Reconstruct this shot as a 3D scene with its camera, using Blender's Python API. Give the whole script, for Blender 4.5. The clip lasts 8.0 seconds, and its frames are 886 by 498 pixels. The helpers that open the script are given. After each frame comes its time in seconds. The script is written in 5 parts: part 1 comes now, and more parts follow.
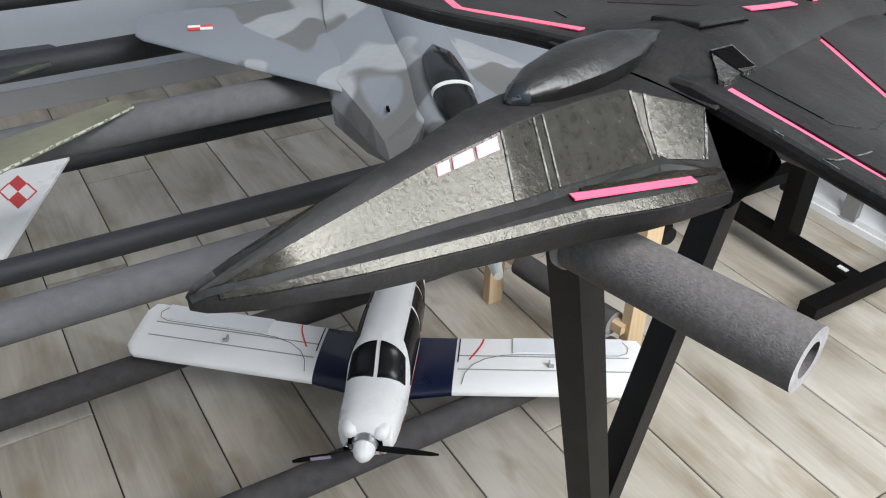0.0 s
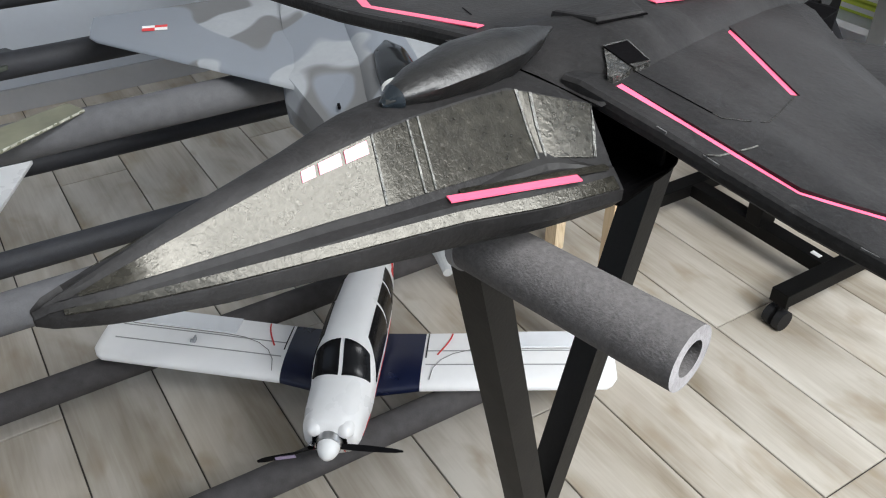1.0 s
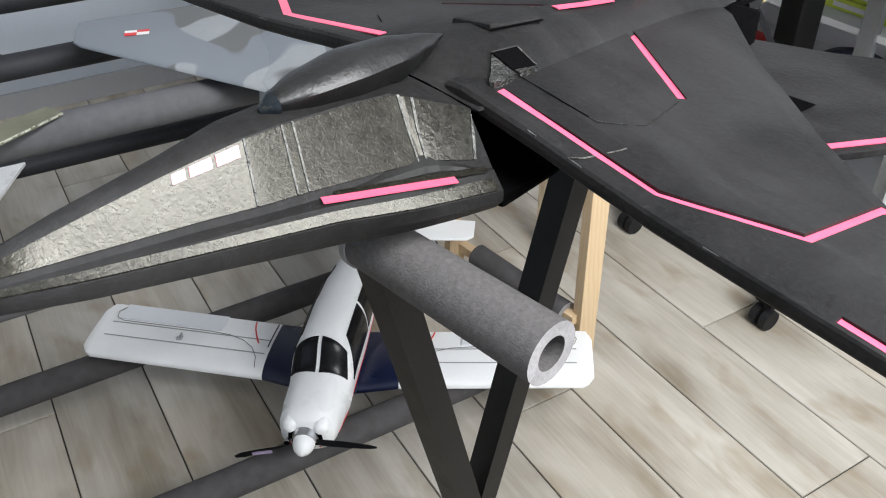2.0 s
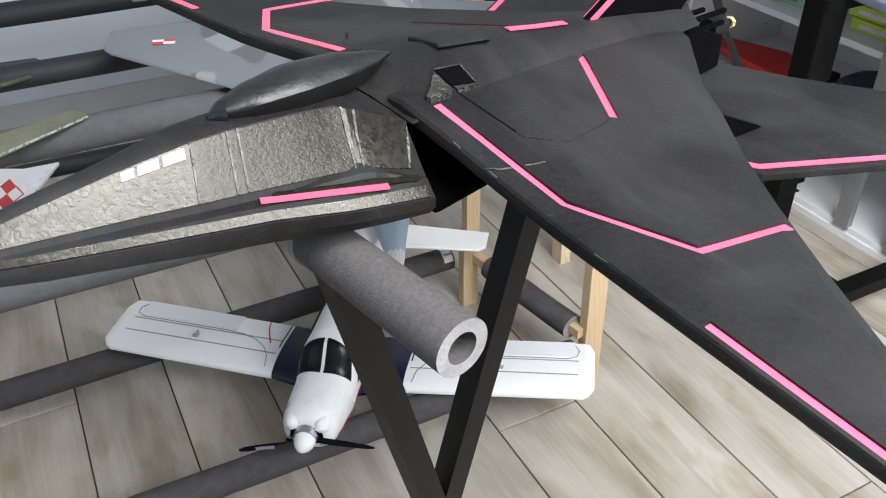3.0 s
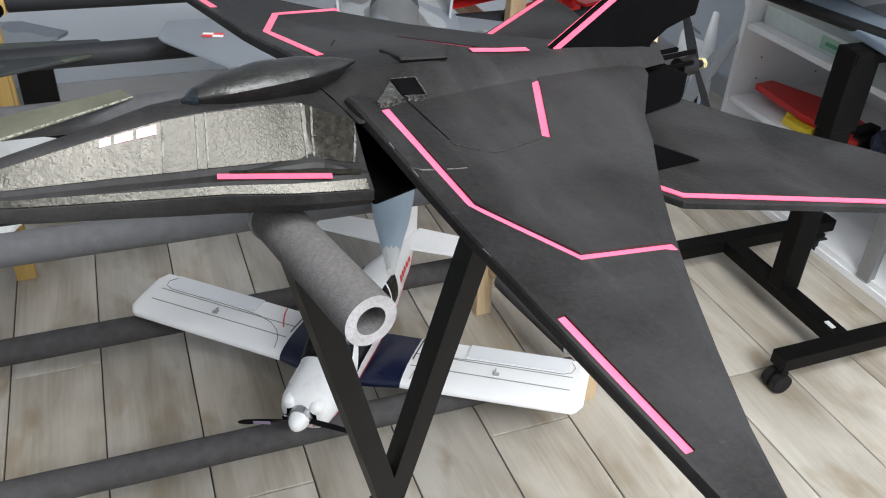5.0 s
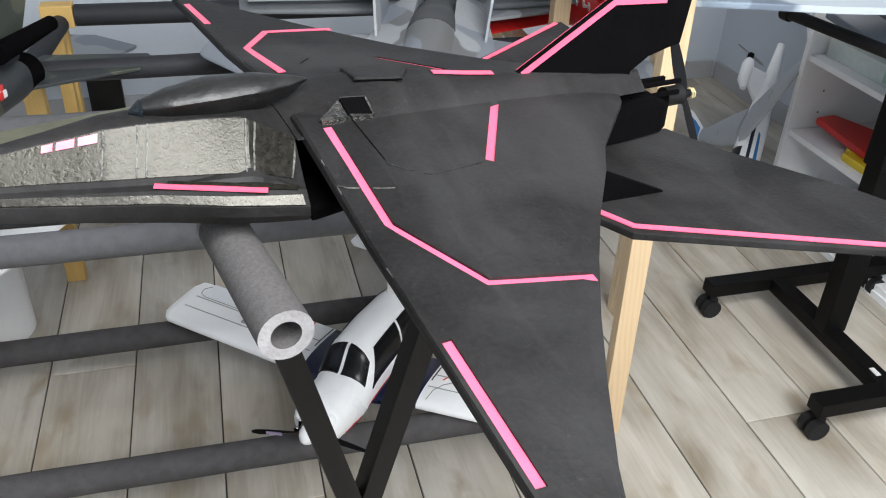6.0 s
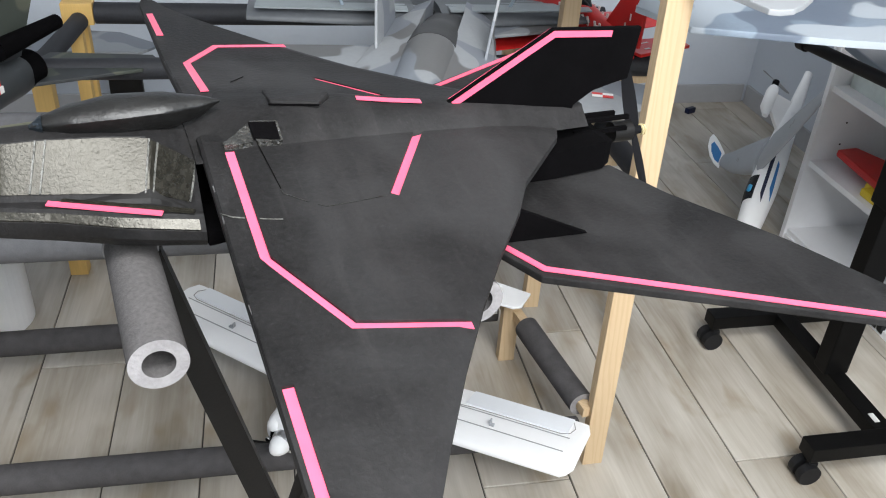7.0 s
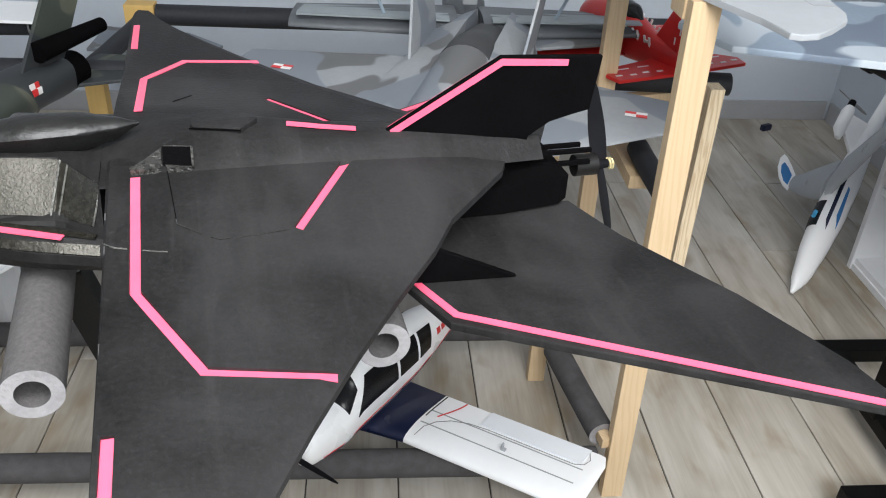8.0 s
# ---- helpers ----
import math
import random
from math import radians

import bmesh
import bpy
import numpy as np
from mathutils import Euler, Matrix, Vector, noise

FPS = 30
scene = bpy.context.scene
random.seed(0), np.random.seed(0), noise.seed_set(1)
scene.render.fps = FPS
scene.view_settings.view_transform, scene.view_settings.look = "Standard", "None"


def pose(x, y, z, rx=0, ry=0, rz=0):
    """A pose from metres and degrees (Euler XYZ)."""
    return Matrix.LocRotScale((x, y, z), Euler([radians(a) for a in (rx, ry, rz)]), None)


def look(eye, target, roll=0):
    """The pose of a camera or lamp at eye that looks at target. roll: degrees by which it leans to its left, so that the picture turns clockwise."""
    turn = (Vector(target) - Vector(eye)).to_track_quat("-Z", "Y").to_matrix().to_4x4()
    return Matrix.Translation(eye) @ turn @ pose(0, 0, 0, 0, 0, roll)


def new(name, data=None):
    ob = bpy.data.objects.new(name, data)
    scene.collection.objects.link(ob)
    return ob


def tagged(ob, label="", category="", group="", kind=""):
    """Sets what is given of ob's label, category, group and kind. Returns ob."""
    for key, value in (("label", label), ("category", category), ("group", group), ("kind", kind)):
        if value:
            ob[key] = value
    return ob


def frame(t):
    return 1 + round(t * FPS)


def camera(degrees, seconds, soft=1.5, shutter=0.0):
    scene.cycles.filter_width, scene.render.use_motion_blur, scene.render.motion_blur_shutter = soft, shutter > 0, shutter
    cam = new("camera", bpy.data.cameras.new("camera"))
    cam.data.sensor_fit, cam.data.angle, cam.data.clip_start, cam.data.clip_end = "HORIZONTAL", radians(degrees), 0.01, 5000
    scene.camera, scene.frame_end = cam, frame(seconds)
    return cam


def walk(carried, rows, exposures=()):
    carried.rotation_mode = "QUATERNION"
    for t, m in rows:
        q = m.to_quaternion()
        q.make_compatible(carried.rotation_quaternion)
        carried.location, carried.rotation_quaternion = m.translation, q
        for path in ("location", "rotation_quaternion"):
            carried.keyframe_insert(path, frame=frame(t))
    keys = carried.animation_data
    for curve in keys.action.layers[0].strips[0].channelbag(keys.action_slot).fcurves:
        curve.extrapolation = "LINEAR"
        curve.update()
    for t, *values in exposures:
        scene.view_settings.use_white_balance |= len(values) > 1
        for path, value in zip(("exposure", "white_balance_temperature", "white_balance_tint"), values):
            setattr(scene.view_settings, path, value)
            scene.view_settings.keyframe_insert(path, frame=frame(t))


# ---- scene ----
cam = camera(55.4, 8.0, soft=1.1)
PATH = [
    (0, (0.031, 0.021, 1.268), (0.915, 1.404, 0.126), 2.0),
    (0.5, (0.058, 0.012, 1.269), (0.95, 1.382, 0.117), 1.5),
    (1, (0.092, -0.007, 1.272), (0.971, 1.367, 0.113), 0.7),
    (1.5, (0.124, -0.033, 1.279), (0.993, 1.346, 0.12), 0.1),
    (2, (0.155, -0.066, 1.284), (0.986, 1.336, 0.125), -0.4),
    (3.5, (0.211, -0.164, 1.312), (0.923, 1.335, 0.196), 0.2),
    (4, (0.214, -0.188, 1.321), (0.906, 1.328, 0.216), 1.8),
    (4.5, (0.221, -0.214, 1.329), (0.888, 1.304, 0.21), 2.8),
    (6, (0.36, -0.27, 1.333), (0.824, 1.355, 0.263), 2.4),
    (6.5, (0.407, -0.276, 1.342), (0.777, 1.371, 0.27), 2.9),
    (7, (0.471, -0.266, 1.347), (0.844, 1.387, 0.286), 3.9),
    (7.5, (0.546, -0.252, 1.36), (0.804, 1.456, 0.352), 4.8),
    (8, (0.612, -0.238, 1.36), (0.776, 1.444, 0.291), 3.0),
]
LEVELS = [(0.0, 0.86), (7.0, 0.86), (7.5, 0.77), (8.0, 0.73)]
walk(cam, [(t, look(eye, target, roll)) for t, eye, target, roll in PATH], LEVELS)


# ---------------------------------------------------------------- world and light
world = bpy.data.worlds.new("world")
scene.world = world
world.use_nodes = True
wn = world.node_tree
sky = wn.nodes.new("ShaderNodeTexSky")
sky.sky_type, sky.sun_disc = "NISHITA", False
sky.sun_elevation, sky.sun_rotation = radians(40), radians(200)
wn.links.new(sky.outputs[0], wn.nodes["Background"].inputs[0])
wn.nodes["Background"].inputs[1].default_value = 0.10


def window_light(name, place, target, w, h, watts, colour):
    lamp = bpy.data.lights.new(name, "AREA")
    lamp.shape, lamp.size, lamp.size_y, lamp.energy, lamp.color = "RECTANGLE", w, h, watts, colour
    ob = new(name, lamp)
    ob.matrix_world = look(place, target)
    return ob


window_light("window_daylight", (1.20, -1.22, 2.12), (1.20, 2.0, 1.9), 1.20, 0.75, 36, (0.972, 0.985, 0.985))
window_light("roof_window_daylight", (0.60, -0.75, 2.72), (0.60, -0.74, 0.0), 1.2, 0.8, 44, (0.972, 0.985, 0.985))
window_light("side_window_daylight", (-2.42, 0.6, 1.6), (2.0, 0.8, 0.6), 1.6, 1.3, 2.5, (0.86, 0.93, 1.0))


# ---------------------------------------------------------------- materials
def mat(name, colour, rough=0.6, metal=0.0, var=0.12, scale=8.0, bump=0.0, bscale=60.0, coat=0.0, spec=0.5, stretch=(1, 1, 1), rvar=0.1):
    """A painted or solid surface with stains at two scales, uneven gloss and fine relief."""
    m = bpy.data.materials.new(name)
    m.use_nodes = True
    nt = m.node_tree
    b = nt.nodes["Principled BSDF"]
    b.inputs["Roughness"].default_value, b.inputs["Metallic"].default_value = rough, metal
    b.inputs["Specular IOR Level"].default_value = spec
    b.inputs["Coat Weight"].default_value = coat
    tc = nt.nodes.new("ShaderNodeTexCoord")
    mp = nt.nodes.new("ShaderNodeMapping")
    mp.inputs["Scale"].default_value = stretch
    nt.links.new(tc.outputs["Object"], mp.inputs[0])
    big, fine = nt.nodes.new("ShaderNodeTexNoise"), nt.nodes.new("ShaderNodeTexNoise")
    for n, s, d in ((big, scale, 5), (fine, bscale, 6)):
        n.inputs["Scale"].default_value, n.inputs["Detail"].default_value = s, d
        nt.links.new(mp.outputs[0], n.inputs["Vector"])
    add = nt.nodes.new("ShaderNodeMath")
    add.operation = "MULTIPLY_ADD"
    nt.links.new(fine.outputs[0], add.inputs[0])
    add.inputs[1].default_value = 0.45
    nt.links.new(big.outputs[0], add.inputs[2])
    ramp = nt.nodes.new("ShaderNodeValToRGB")
    ramp.color_ramp.elements[0].position, ramp.color_ramp.elements[1].position = 0.45, 1.0
    ramp.color_ramp.elements[0].color = (*[c * (1 - var) for c in colour], 1)
    ramp.color_ramp.elements[1].color = (*[min(1, c * (1 + var)) for c in colour], 1)
    nt.links.new(add.outputs[0], ramp.inputs[0])
    nt.links.new(ramp.outputs[0], b.inputs["Base Color"])
    rr = nt.nodes.new("ShaderNodeMapRange")
    rr.inputs["To Min"].default_value, rr.inputs["To Max"].default_value = max(0.02, rough - rvar), min(1, rough + rvar)
    nt.links.new(big.outputs[0], rr.inputs[0])
    nt.links.new(rr.outputs[0], b.inputs["Roughness"])
    if bump:
        bn = nt.nodes.new("ShaderNodeBump")
        bn.inputs["Strength"].default_value, bn.inputs["Distance"].default_value = bump, 0.002
        nt.links.new(fine.outputs[0], bn.inputs["Height"])
        nt.links.new(bn.outputs[0], b.inputs["Normal"])
    return m


def camo(name, tones, scale=5.0, rough=0.6, seed=0.0, stretch=(1, 1, 1)):
    """Blotches of camouflage paint with soft sprayed edges."""
    m = mat(name, tones[0], rough, var=0.1, scale=6, bump=0.08, bscale=90)
    nt = m.node_tree
    b = nt.nodes["Principled BSDF"]
    tc = nt.nodes.new("ShaderNodeTexCoord")
    base = b.inputs["Base Color"].links[0].from_socket
    for k, tone in enumerate(tones[1:]):
        mp = nt.nodes.new("ShaderNodeMapping")
        mp.inputs["Location"].default_value = (seed + 3.1 * k, seed * 2 - k, 0.7 * k)
        mp.inputs["Scale"].default_value = stretch
        nt.links.new(tc.outputs["Object"], mp.inputs[0])
        n = nt.nodes.new("ShaderNodeTexNoise")
        n.inputs["Scale"].default_value, n.inputs["Detail"].default_value, n.inputs["Distortion"].default_value = scale, 1.2, 0.6
        nt.links.new(mp.outputs[0], n.inputs["Vector"])
        r = nt.nodes.new("ShaderNodeValToRGB")
        r.color_ramp.elements[0].position, r.color_ramp.elements[1].position = 0.515, 0.535
        nt.links.new(n.outputs[0], r.inputs[0])
        mix = nt.nodes.new("ShaderNodeMix")
        mix.data_type = "RGBA"
        nt.links.new(r.outputs[0], mix.inputs["Factor"])
        nt.links.new(base, mix.inputs["A"])
        mix.inputs["B"].default_value = (*tone, 1)
        base = mix.outputs["Result"]
    nt.links.new(base, b.inputs["Base Color"])
    return m


def wood_plank():
    """Grey-beige wood-look floor board, each with its own tint and grain."""
    m = bpy.data.materials.new("floor_plank")
    m.use_nodes = True
    nt = m.node_tree
    b = nt.nodes["Principled BSDF"]
    tc, oi = nt.nodes.new("ShaderNodeTexCoord"), nt.nodes.new("ShaderNodeObjectInfo")
    off = nt.nodes.new("ShaderNodeVectorMath")
    off.operation = "MULTIPLY_ADD"
    comb = nt.nodes.new("ShaderNodeCombineXYZ")
    for i in range(3):
        nt.links.new(oi.outputs["Random"], comb.inputs[i])
    nt.links.new(comb.outputs[0], off.inputs[0])
    off.inputs[1].default_value = (31, 57, 13)
    nt.links.new(tc.outputs["Object"], off.inputs[2])

    def noise_node(sx, sy, scale, detail, dist=0.0):
        mp = nt.nodes.new("ShaderNodeMapping")
        mp.inputs["Scale"].default_value = (sx, sy, 1)
        nt.links.new(off.outputs[0], mp.inputs[0])
        n = nt.nodes.new("ShaderNodeTexNoise")
        n.inputs["Scale"].default_value, n.inputs["Detail"].default_value, n.inputs["Distortion"].default_value = scale, detail, dist
        nt.links.new(mp.outputs[0], n.inputs["Vector"])
        return n
    cloud, grain, stain = noise_node(6, 1.6, 1.4, 4, 0.5), noise_node(40, 1.5, 2.5, 8, 0.8), noise_node(9, 4.0, 1.3, 3, 0.3)
    ramp = nt.nodes.new("ShaderNodeValToRGB")
    cr = ramp.color_ramp
    cr.elements[0].position, cr.elements[0].color = 0.30, (0.235, 0.195, 0.14, 1)
    cr.elements[1].position, cr.elements[1].color = 0.68, (0.56, 0.525, 0.465, 1)
    e = cr.elements.new(0.5)
    e.color = (0.42, 0.38, 0.32, 1)
    mixf = nt.nodes.new("ShaderNodeMath")
    mixf.operation = "MULTIPLY_ADD"
    nt.links.new(grain.outputs[0], mixf.inputs[0])
    mixf.inputs[1].default_value = 0.20
    half = nt.nodes.new("ShaderNodeMath")
    half.operation = "MULTIPLY"
    half.inputs[1].default_value = 0.83
    nt.links.new(cloud.outputs[0], half.inputs[0])
    nt.links.new(half.outputs[0], mixf.inputs[2])
    nt.links.new(mixf.outputs[0], ramp.inputs[0])
    spot = nt.nodes.new("ShaderNodeValToRGB")
    spot.color_ramp.elements[0].position, spot.color_ramp.elements[1].position = 0.54, 0.76
    spot.color_ramp.elements[0].color, spot.color_ramp.elements[1].color = (0, 0, 0, 1), (0.75, 0.75, 0.75, 1)
    nt.links.new(stain.outputs[0], spot.inputs[0])
    brown = nt.nodes.new("ShaderNodeMix")
    brown.data_type = "RGBA"
    nt.links.new(spot.outputs[0], brown.inputs["Factor"])
    nt.links.new(ramp.outputs[0], brown.inputs["A"])
    brown.inputs["B"].default_value = (0.25, 0.18, 0.095, 1)
    tint = nt.nodes.new("ShaderNodeHueSaturation")
    vr = nt.nodes.new("ShaderNodeMapRange")
    vr.inputs["To Min"].default_value, vr.inputs["To Max"].default_value = 0.86, 1.10
    nt.links.new(oi.outputs["Random"], vr.inputs[0])
    nt.links.new(vr.outputs[0], tint.inputs["Value"])
    nt.links.new(brown.outputs["Result"], tint.inputs["Color"])
    nt.links.new(tint.outputs[0], b.inputs["Base Color"])
    b.inputs["Roughness"].default_value = 0.42
    bn = nt.nodes.new("ShaderNodeBump")
    bn.inputs["Strength"].default_value, bn.inputs["Distance"].default_value = 0.15, 0.001
    nt.links.new(grain.outputs[0], bn.inputs["Height"])
    nt.links.new(bn.outputs[0], b.inputs["Normal"])
    return m


def crinkled_film(name, rough, spec, depth=0.5):
    """Black plastic film, crumpled and creased when it was stretched over foam."""
    m = mat(name, (0.016, 0.015, 0.012), rough, var=0.5, scale=170, spec=spec, rvar=0.12)
    nt = m.node_tree
    b = nt.nodes["Principled BSDF"]
    b.inputs["Specular Tint"].default_value = (1.0, 0.965, 0.87, 1)
    tc = nt.nodes.new("ShaderNodeTexCoord")
    crumple, grit = nt.nodes.new("ShaderNodeTexNoise"), nt.nodes.new("ShaderNodeTexNoise")
    for n, sc, det, dist in ((crumple, 110, 3, 1.2), (grit, 340, 5, 0.8)):
        n.inputs["Scale"].default_value, n.inputs["Detail"].default_value, n.inputs["Distortion"].default_value = sc, det, dist
        nt.links.new(tc.outputs["Object"], n.inputs["Vector"])
    crease = nt.nodes.new("ShaderNodeTexVoronoi")
    crease.feature = "DISTANCE_TO_EDGE"
    crease.inputs["Scale"].default_value = 42
    nt.links.new(tc.outputs["Object"], crease.inputs["Vector"])
    fold = nt.nodes.new("ShaderNodeMapRange")
    fold.inputs["From Max"].default_value = 0.05
    nt.links.new(crease.outputs["Distance"], fold.inputs[0])
    last = None
    for src, strength, dist in ((crumple.outputs[0], 0.10 * depth, 0.0022), (grit.outputs[0], 0.60 * depth, 0.0010), (fold.outputs[0], 0.10 * depth, 0.0005)):
        bp = nt.nodes.new("ShaderNodeBump")
        bp.inputs["Strength"].default_value, bp.inputs["Distance"].default_value = strength, dist
        nt.links.new(src, bp.inputs["Height"])
        if last is not None:
            nt.links.new(last.outputs[0], bp.inputs["Normal"])
        last = bp
    nt.links.new(last.outputs[0], b.inputs["Normal"])
    return m


def planed_pine(name, pale, dark, knots=0.0):
    """Softwood with long wavering grain lines and, where rough, a few knots."""
    m = bpy.data.materials.new(name)
    m.use_nodes = True
    nt = m.node_tree
    b = nt.nodes["Principled BSDF"]
    b.inputs["Roughness"].default_value = 0.6
    tc, oi, mp = nt.nodes.new("ShaderNodeTexCoord"), nt.nodes.new("ShaderNodeObjectInfo"), nt.nodes.new("ShaderNodeMapping")
    mp.inputs["Scale"].default_value = (1, 1, 0.07)
    off = nt.nodes.new("ShaderNodeVectorMath")
    off.operation = "ADD"
    nt.links.new(tc.outputs["Object"], mp.inputs[0])
    nt.links.new(mp.outputs[0], off.inputs[0])
    nt.links.new(oi.outputs["Random"], off.inputs[1])
    wave, fine = nt.nodes.new("ShaderNodeTexWave"), nt.nodes.new("ShaderNodeTexNoise")
    wave.wave_type, wave.bands_direction = "BANDS", "DIAGONAL"
    for k, v in (("Scale", 55), ("Distortion", 7 + 7 * knots), ("Detail", 2.5), ("Detail Scale", 1.2)):
        wave.inputs[k].default_value = v
    fine.inputs["Scale"].default_value, fine.inputs["Detail"].default_value = 160, 6
    nt.links.new(off.outputs[0], wave.inputs["Vector"])
    nt.links.new(off.outputs[0], fine.inputs["Vector"])
    add = nt.nodes.new("ShaderNodeMath")
    add.operation = "MULTIPLY_ADD"
    add.inputs[1].default_value = 0.35
    nt.links.new(fine.outputs[0], add.inputs[0])
    nt.links.new(wave.outputs["Fac"], add.inputs[2])
    ramp = nt.nodes.new("ShaderNodeValToRGB")
    ramp.color_ramp.elements[0].position, ramp.color_ramp.elements[0].color = 0.15, (*dark, 1)
    ramp.color_ramp.elements[1].position, ramp.color_ramp.elements[1].color = 0.75, (*pale, 1)
    nt.links.new(add.outputs[0], ramp.inputs[0])
    nt.links.new(ramp.outputs[0], b.inputs["Base Color"])
    bp = nt.nodes.new("ShaderNodeBump")
    bp.inputs["Strength"].default_value, bp.inputs["Distance"].default_value = 0.2 + 0.4 * knots, 0.0008
    nt.links.new(add.outputs[0], bp.inputs["Height"])
    nt.links.new(bp.outputs[0], b.inputs["Normal"])
    return m


M_PLANK = wood_plank()
M_GROUT = mat("floor_joint", (0.05, 0.045, 0.04), 0.9)
M_WALL = mat("wall_paint", (0.50, 0.54, 0.595), 0.85, var=0.04, scale=2, bump=0.05)
M_CEIL = mat("ceiling_paint", (0.80, 0.80, 0.80), 0.9, var=0.02)
M_BASE = mat("baseboard_grey", (0.36, 0.365, 0.375), 0.6, var=0.06)
M_BLACK = mat("black_foam_paint", (0.0130, 0.0124, 0.0126), 0.62, var=0.66, scale=9, bump=0.32, bscale=240, rvar=0.14, spec=0.19)
nt = M_BLACK.node_tree
bsdf = nt.nodes["Principled BSDF"]
tcn = nt.nodes.new("ShaderNodeTexCoord")
smudge_in = bsdf.inputs["Base Color"].links[0].from_socket
for sc, stretch, lo, hi, tone, amount in ((9.0, (1, 1, 1), 0.50, 0.78, (0.045, 0.045, 0.046), 0.45), (3.0, (14, 2.2, 2), 0.52, 0.80, (0.042, 0.040, 0.040), 0.32), (120.0, (1, 1, 1), 0.70, 0.75, (0.10, 0.10, 0.10), 0.10), (14.0, (7, 1, 1), 0.60, 0.75, (0.050, 0.049, 0.049), 0.2), (420.0, (1, 1, 1), 0.56, 0.75, (0.045, 0.045, 0.045), 0.22)):
    mpn = nt.nodes.new("ShaderNodeMapping")
    mpn.inputs["Scale"].default_value = stretch
    nt.links.new(tcn.outputs["Object"], mpn.inputs[0])
    nz = nt.nodes.new("ShaderNodeTexNoise")
    nz.inputs["Scale"].default_value, nz.inputs["Detail"].default_value, nz.inputs["Distortion"].default_value = sc, 5, 0.5
    nt.links.new(mpn.outputs[0], nz.inputs["Vector"])
    rg = nt.nodes.new("ShaderNodeMapRange")
    rg.inputs["From Min"].default_value, rg.inputs["From Max"].default_value, rg.inputs["To Max"].default_value = lo, hi, amount
    nt.links.new(nz.outputs[0], rg.inputs[0])
    mx = nt.nodes.new("ShaderNodeMix")
    mx.data_type = "RGBA"
    nt.links.new(rg.outputs[0], mx.inputs["Factor"])
    nt.links.new(smudge_in, mx.inputs["A"])
    mx.inputs["B"].default_value = (*tone, 1)
    smudge_in = mx.outputs["Result"]
nt.links.new(smudge_in, bsdf.inputs["Base Color"])
M_GLOSS = crinkled_film("black_gloss_tape", 0.26, 0.46, 0.42)
M_SATIN = mat("satin_black_paint", (0.010, 0.0098, 0.0095), 0.40, var=0.4, scale=60, bump=0.3, bscale=240, rvar=0.16, spec=0.5)
M_SLICK = crinkled_film("slick_black_tape", 0.23, 0.30, 0.42)
M_SCRAP = mat("torn_film_scrap", (0.026, 0.025, 0.022), 0.24, var=0.95, scale=260, bump=0.9, bscale=420, spec=0.8)
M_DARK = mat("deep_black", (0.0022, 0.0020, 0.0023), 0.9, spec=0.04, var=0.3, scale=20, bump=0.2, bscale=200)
M_SEAM = mat("worn_seam", (0.10, 0.10, 0.09), 0.30, var=0.9, scale=160, bump=0.9, bscale=320)
M_PINK = mat("pink_tape", (0.93, 0.115, 0.205), 0.36, var=0.05, scale=60, spec=0.6)
M_FOAM = mat("grey_pipe_foam", (0.098, 0.093, 0.093), 0.95, var=0.22, scale=260, bump=0.4, bscale=600, spec=0.15)
M_FOAMD = mat("dark_pipe_foam", (0.019, 0.020, 0.024), 0.66, var=0.3, scale=120, bump=0.2, bscale=520, spec=0.4)
M_FOAMM = mat("mid_grey_pipe_foam", (0.074, 0.070, 0.071), 0.85, var=0.25, scale=40, bump=0.25, bscale=480, spec=0.25)
M_FOAML = mat("light_pipe_foam", (0.108, 0.108, 0.114), 0.8, var=0.16, scale=60, bump=0.2, bscale=520, spec=0.3)
M_CUT = mat("cut_foam", (0.28, 0.27, 0.275), 0.95, var=0.2, scale=60, bump=0.5, bscale=300, spec=0.1)
M_STEEL = mat("black_powder_coat", (0.0068, 0.0064, 0.0062), 0.5, var=0.3, scale=30, bump=0.12, bscale=300, spec=0.22)
M_DESK = mat("deep_black_powder_coat", (0.0035, 0.0034, 0.0034), 0.5, var=0.3, scale=30, bump=0.12, bscale=300, spec=0.12)
M_WHITE = mat("white_gloss_foam", (0.87, 0.87, 0.87), 0.30, var=0.03, scale=6, bump=0.03)
M_PINKG = mat("glossy_pink_tape", (0.93, 0.20, 0.30), 0.26, var=0.05, scale=60, spec=0.9)
M_NAVY = mat("navy_film", (0.005, 0.009, 0.035), 0.30, var=0.15)
M_GLASS = mat("black_window_film", (0.006, 0.006, 0.007), 0.25, var=0.2, spec=0.2)
M_RED = mat("red_line", (0.62, 0.03, 0.03), 0.4)
M_GREYL = mat("grey_line", (0.30, 0.30, 0.30), 0.5)
M_PINE = planed_pine("pale_pine", (0.60, 0.445, 0.275), (0.56, 0.405, 0.24))
M_SAWN = planed_pine("rough_sawn_pine", (0.76, 0.62, 0.43), (0.60, 0.45, 0.28), 1.0)
M_YELL = mat("yellow_pine", (0.62, 0.40, 0.13), 0.6, var=0.12, scale=4, bump=0.1, bscale=30, stretch=(9, 9, 0.8))
M_METAL = mat("bare_metal", (0.55, 0.55, 0.56), 0.3, metal=1.0)
M_PROP = mat("black_nylon", (0.006, 0.006, 0.007), 0.8, spec=0.08)
M_RUBBER = mat("black_rubber", (0.008, 0.008, 0.009), 0.6, bump=0.1, spec=0.3)
M_SHELF = mat("white_laminate", (0.84, 0.85, 0.87), 0.45, var=0.03)
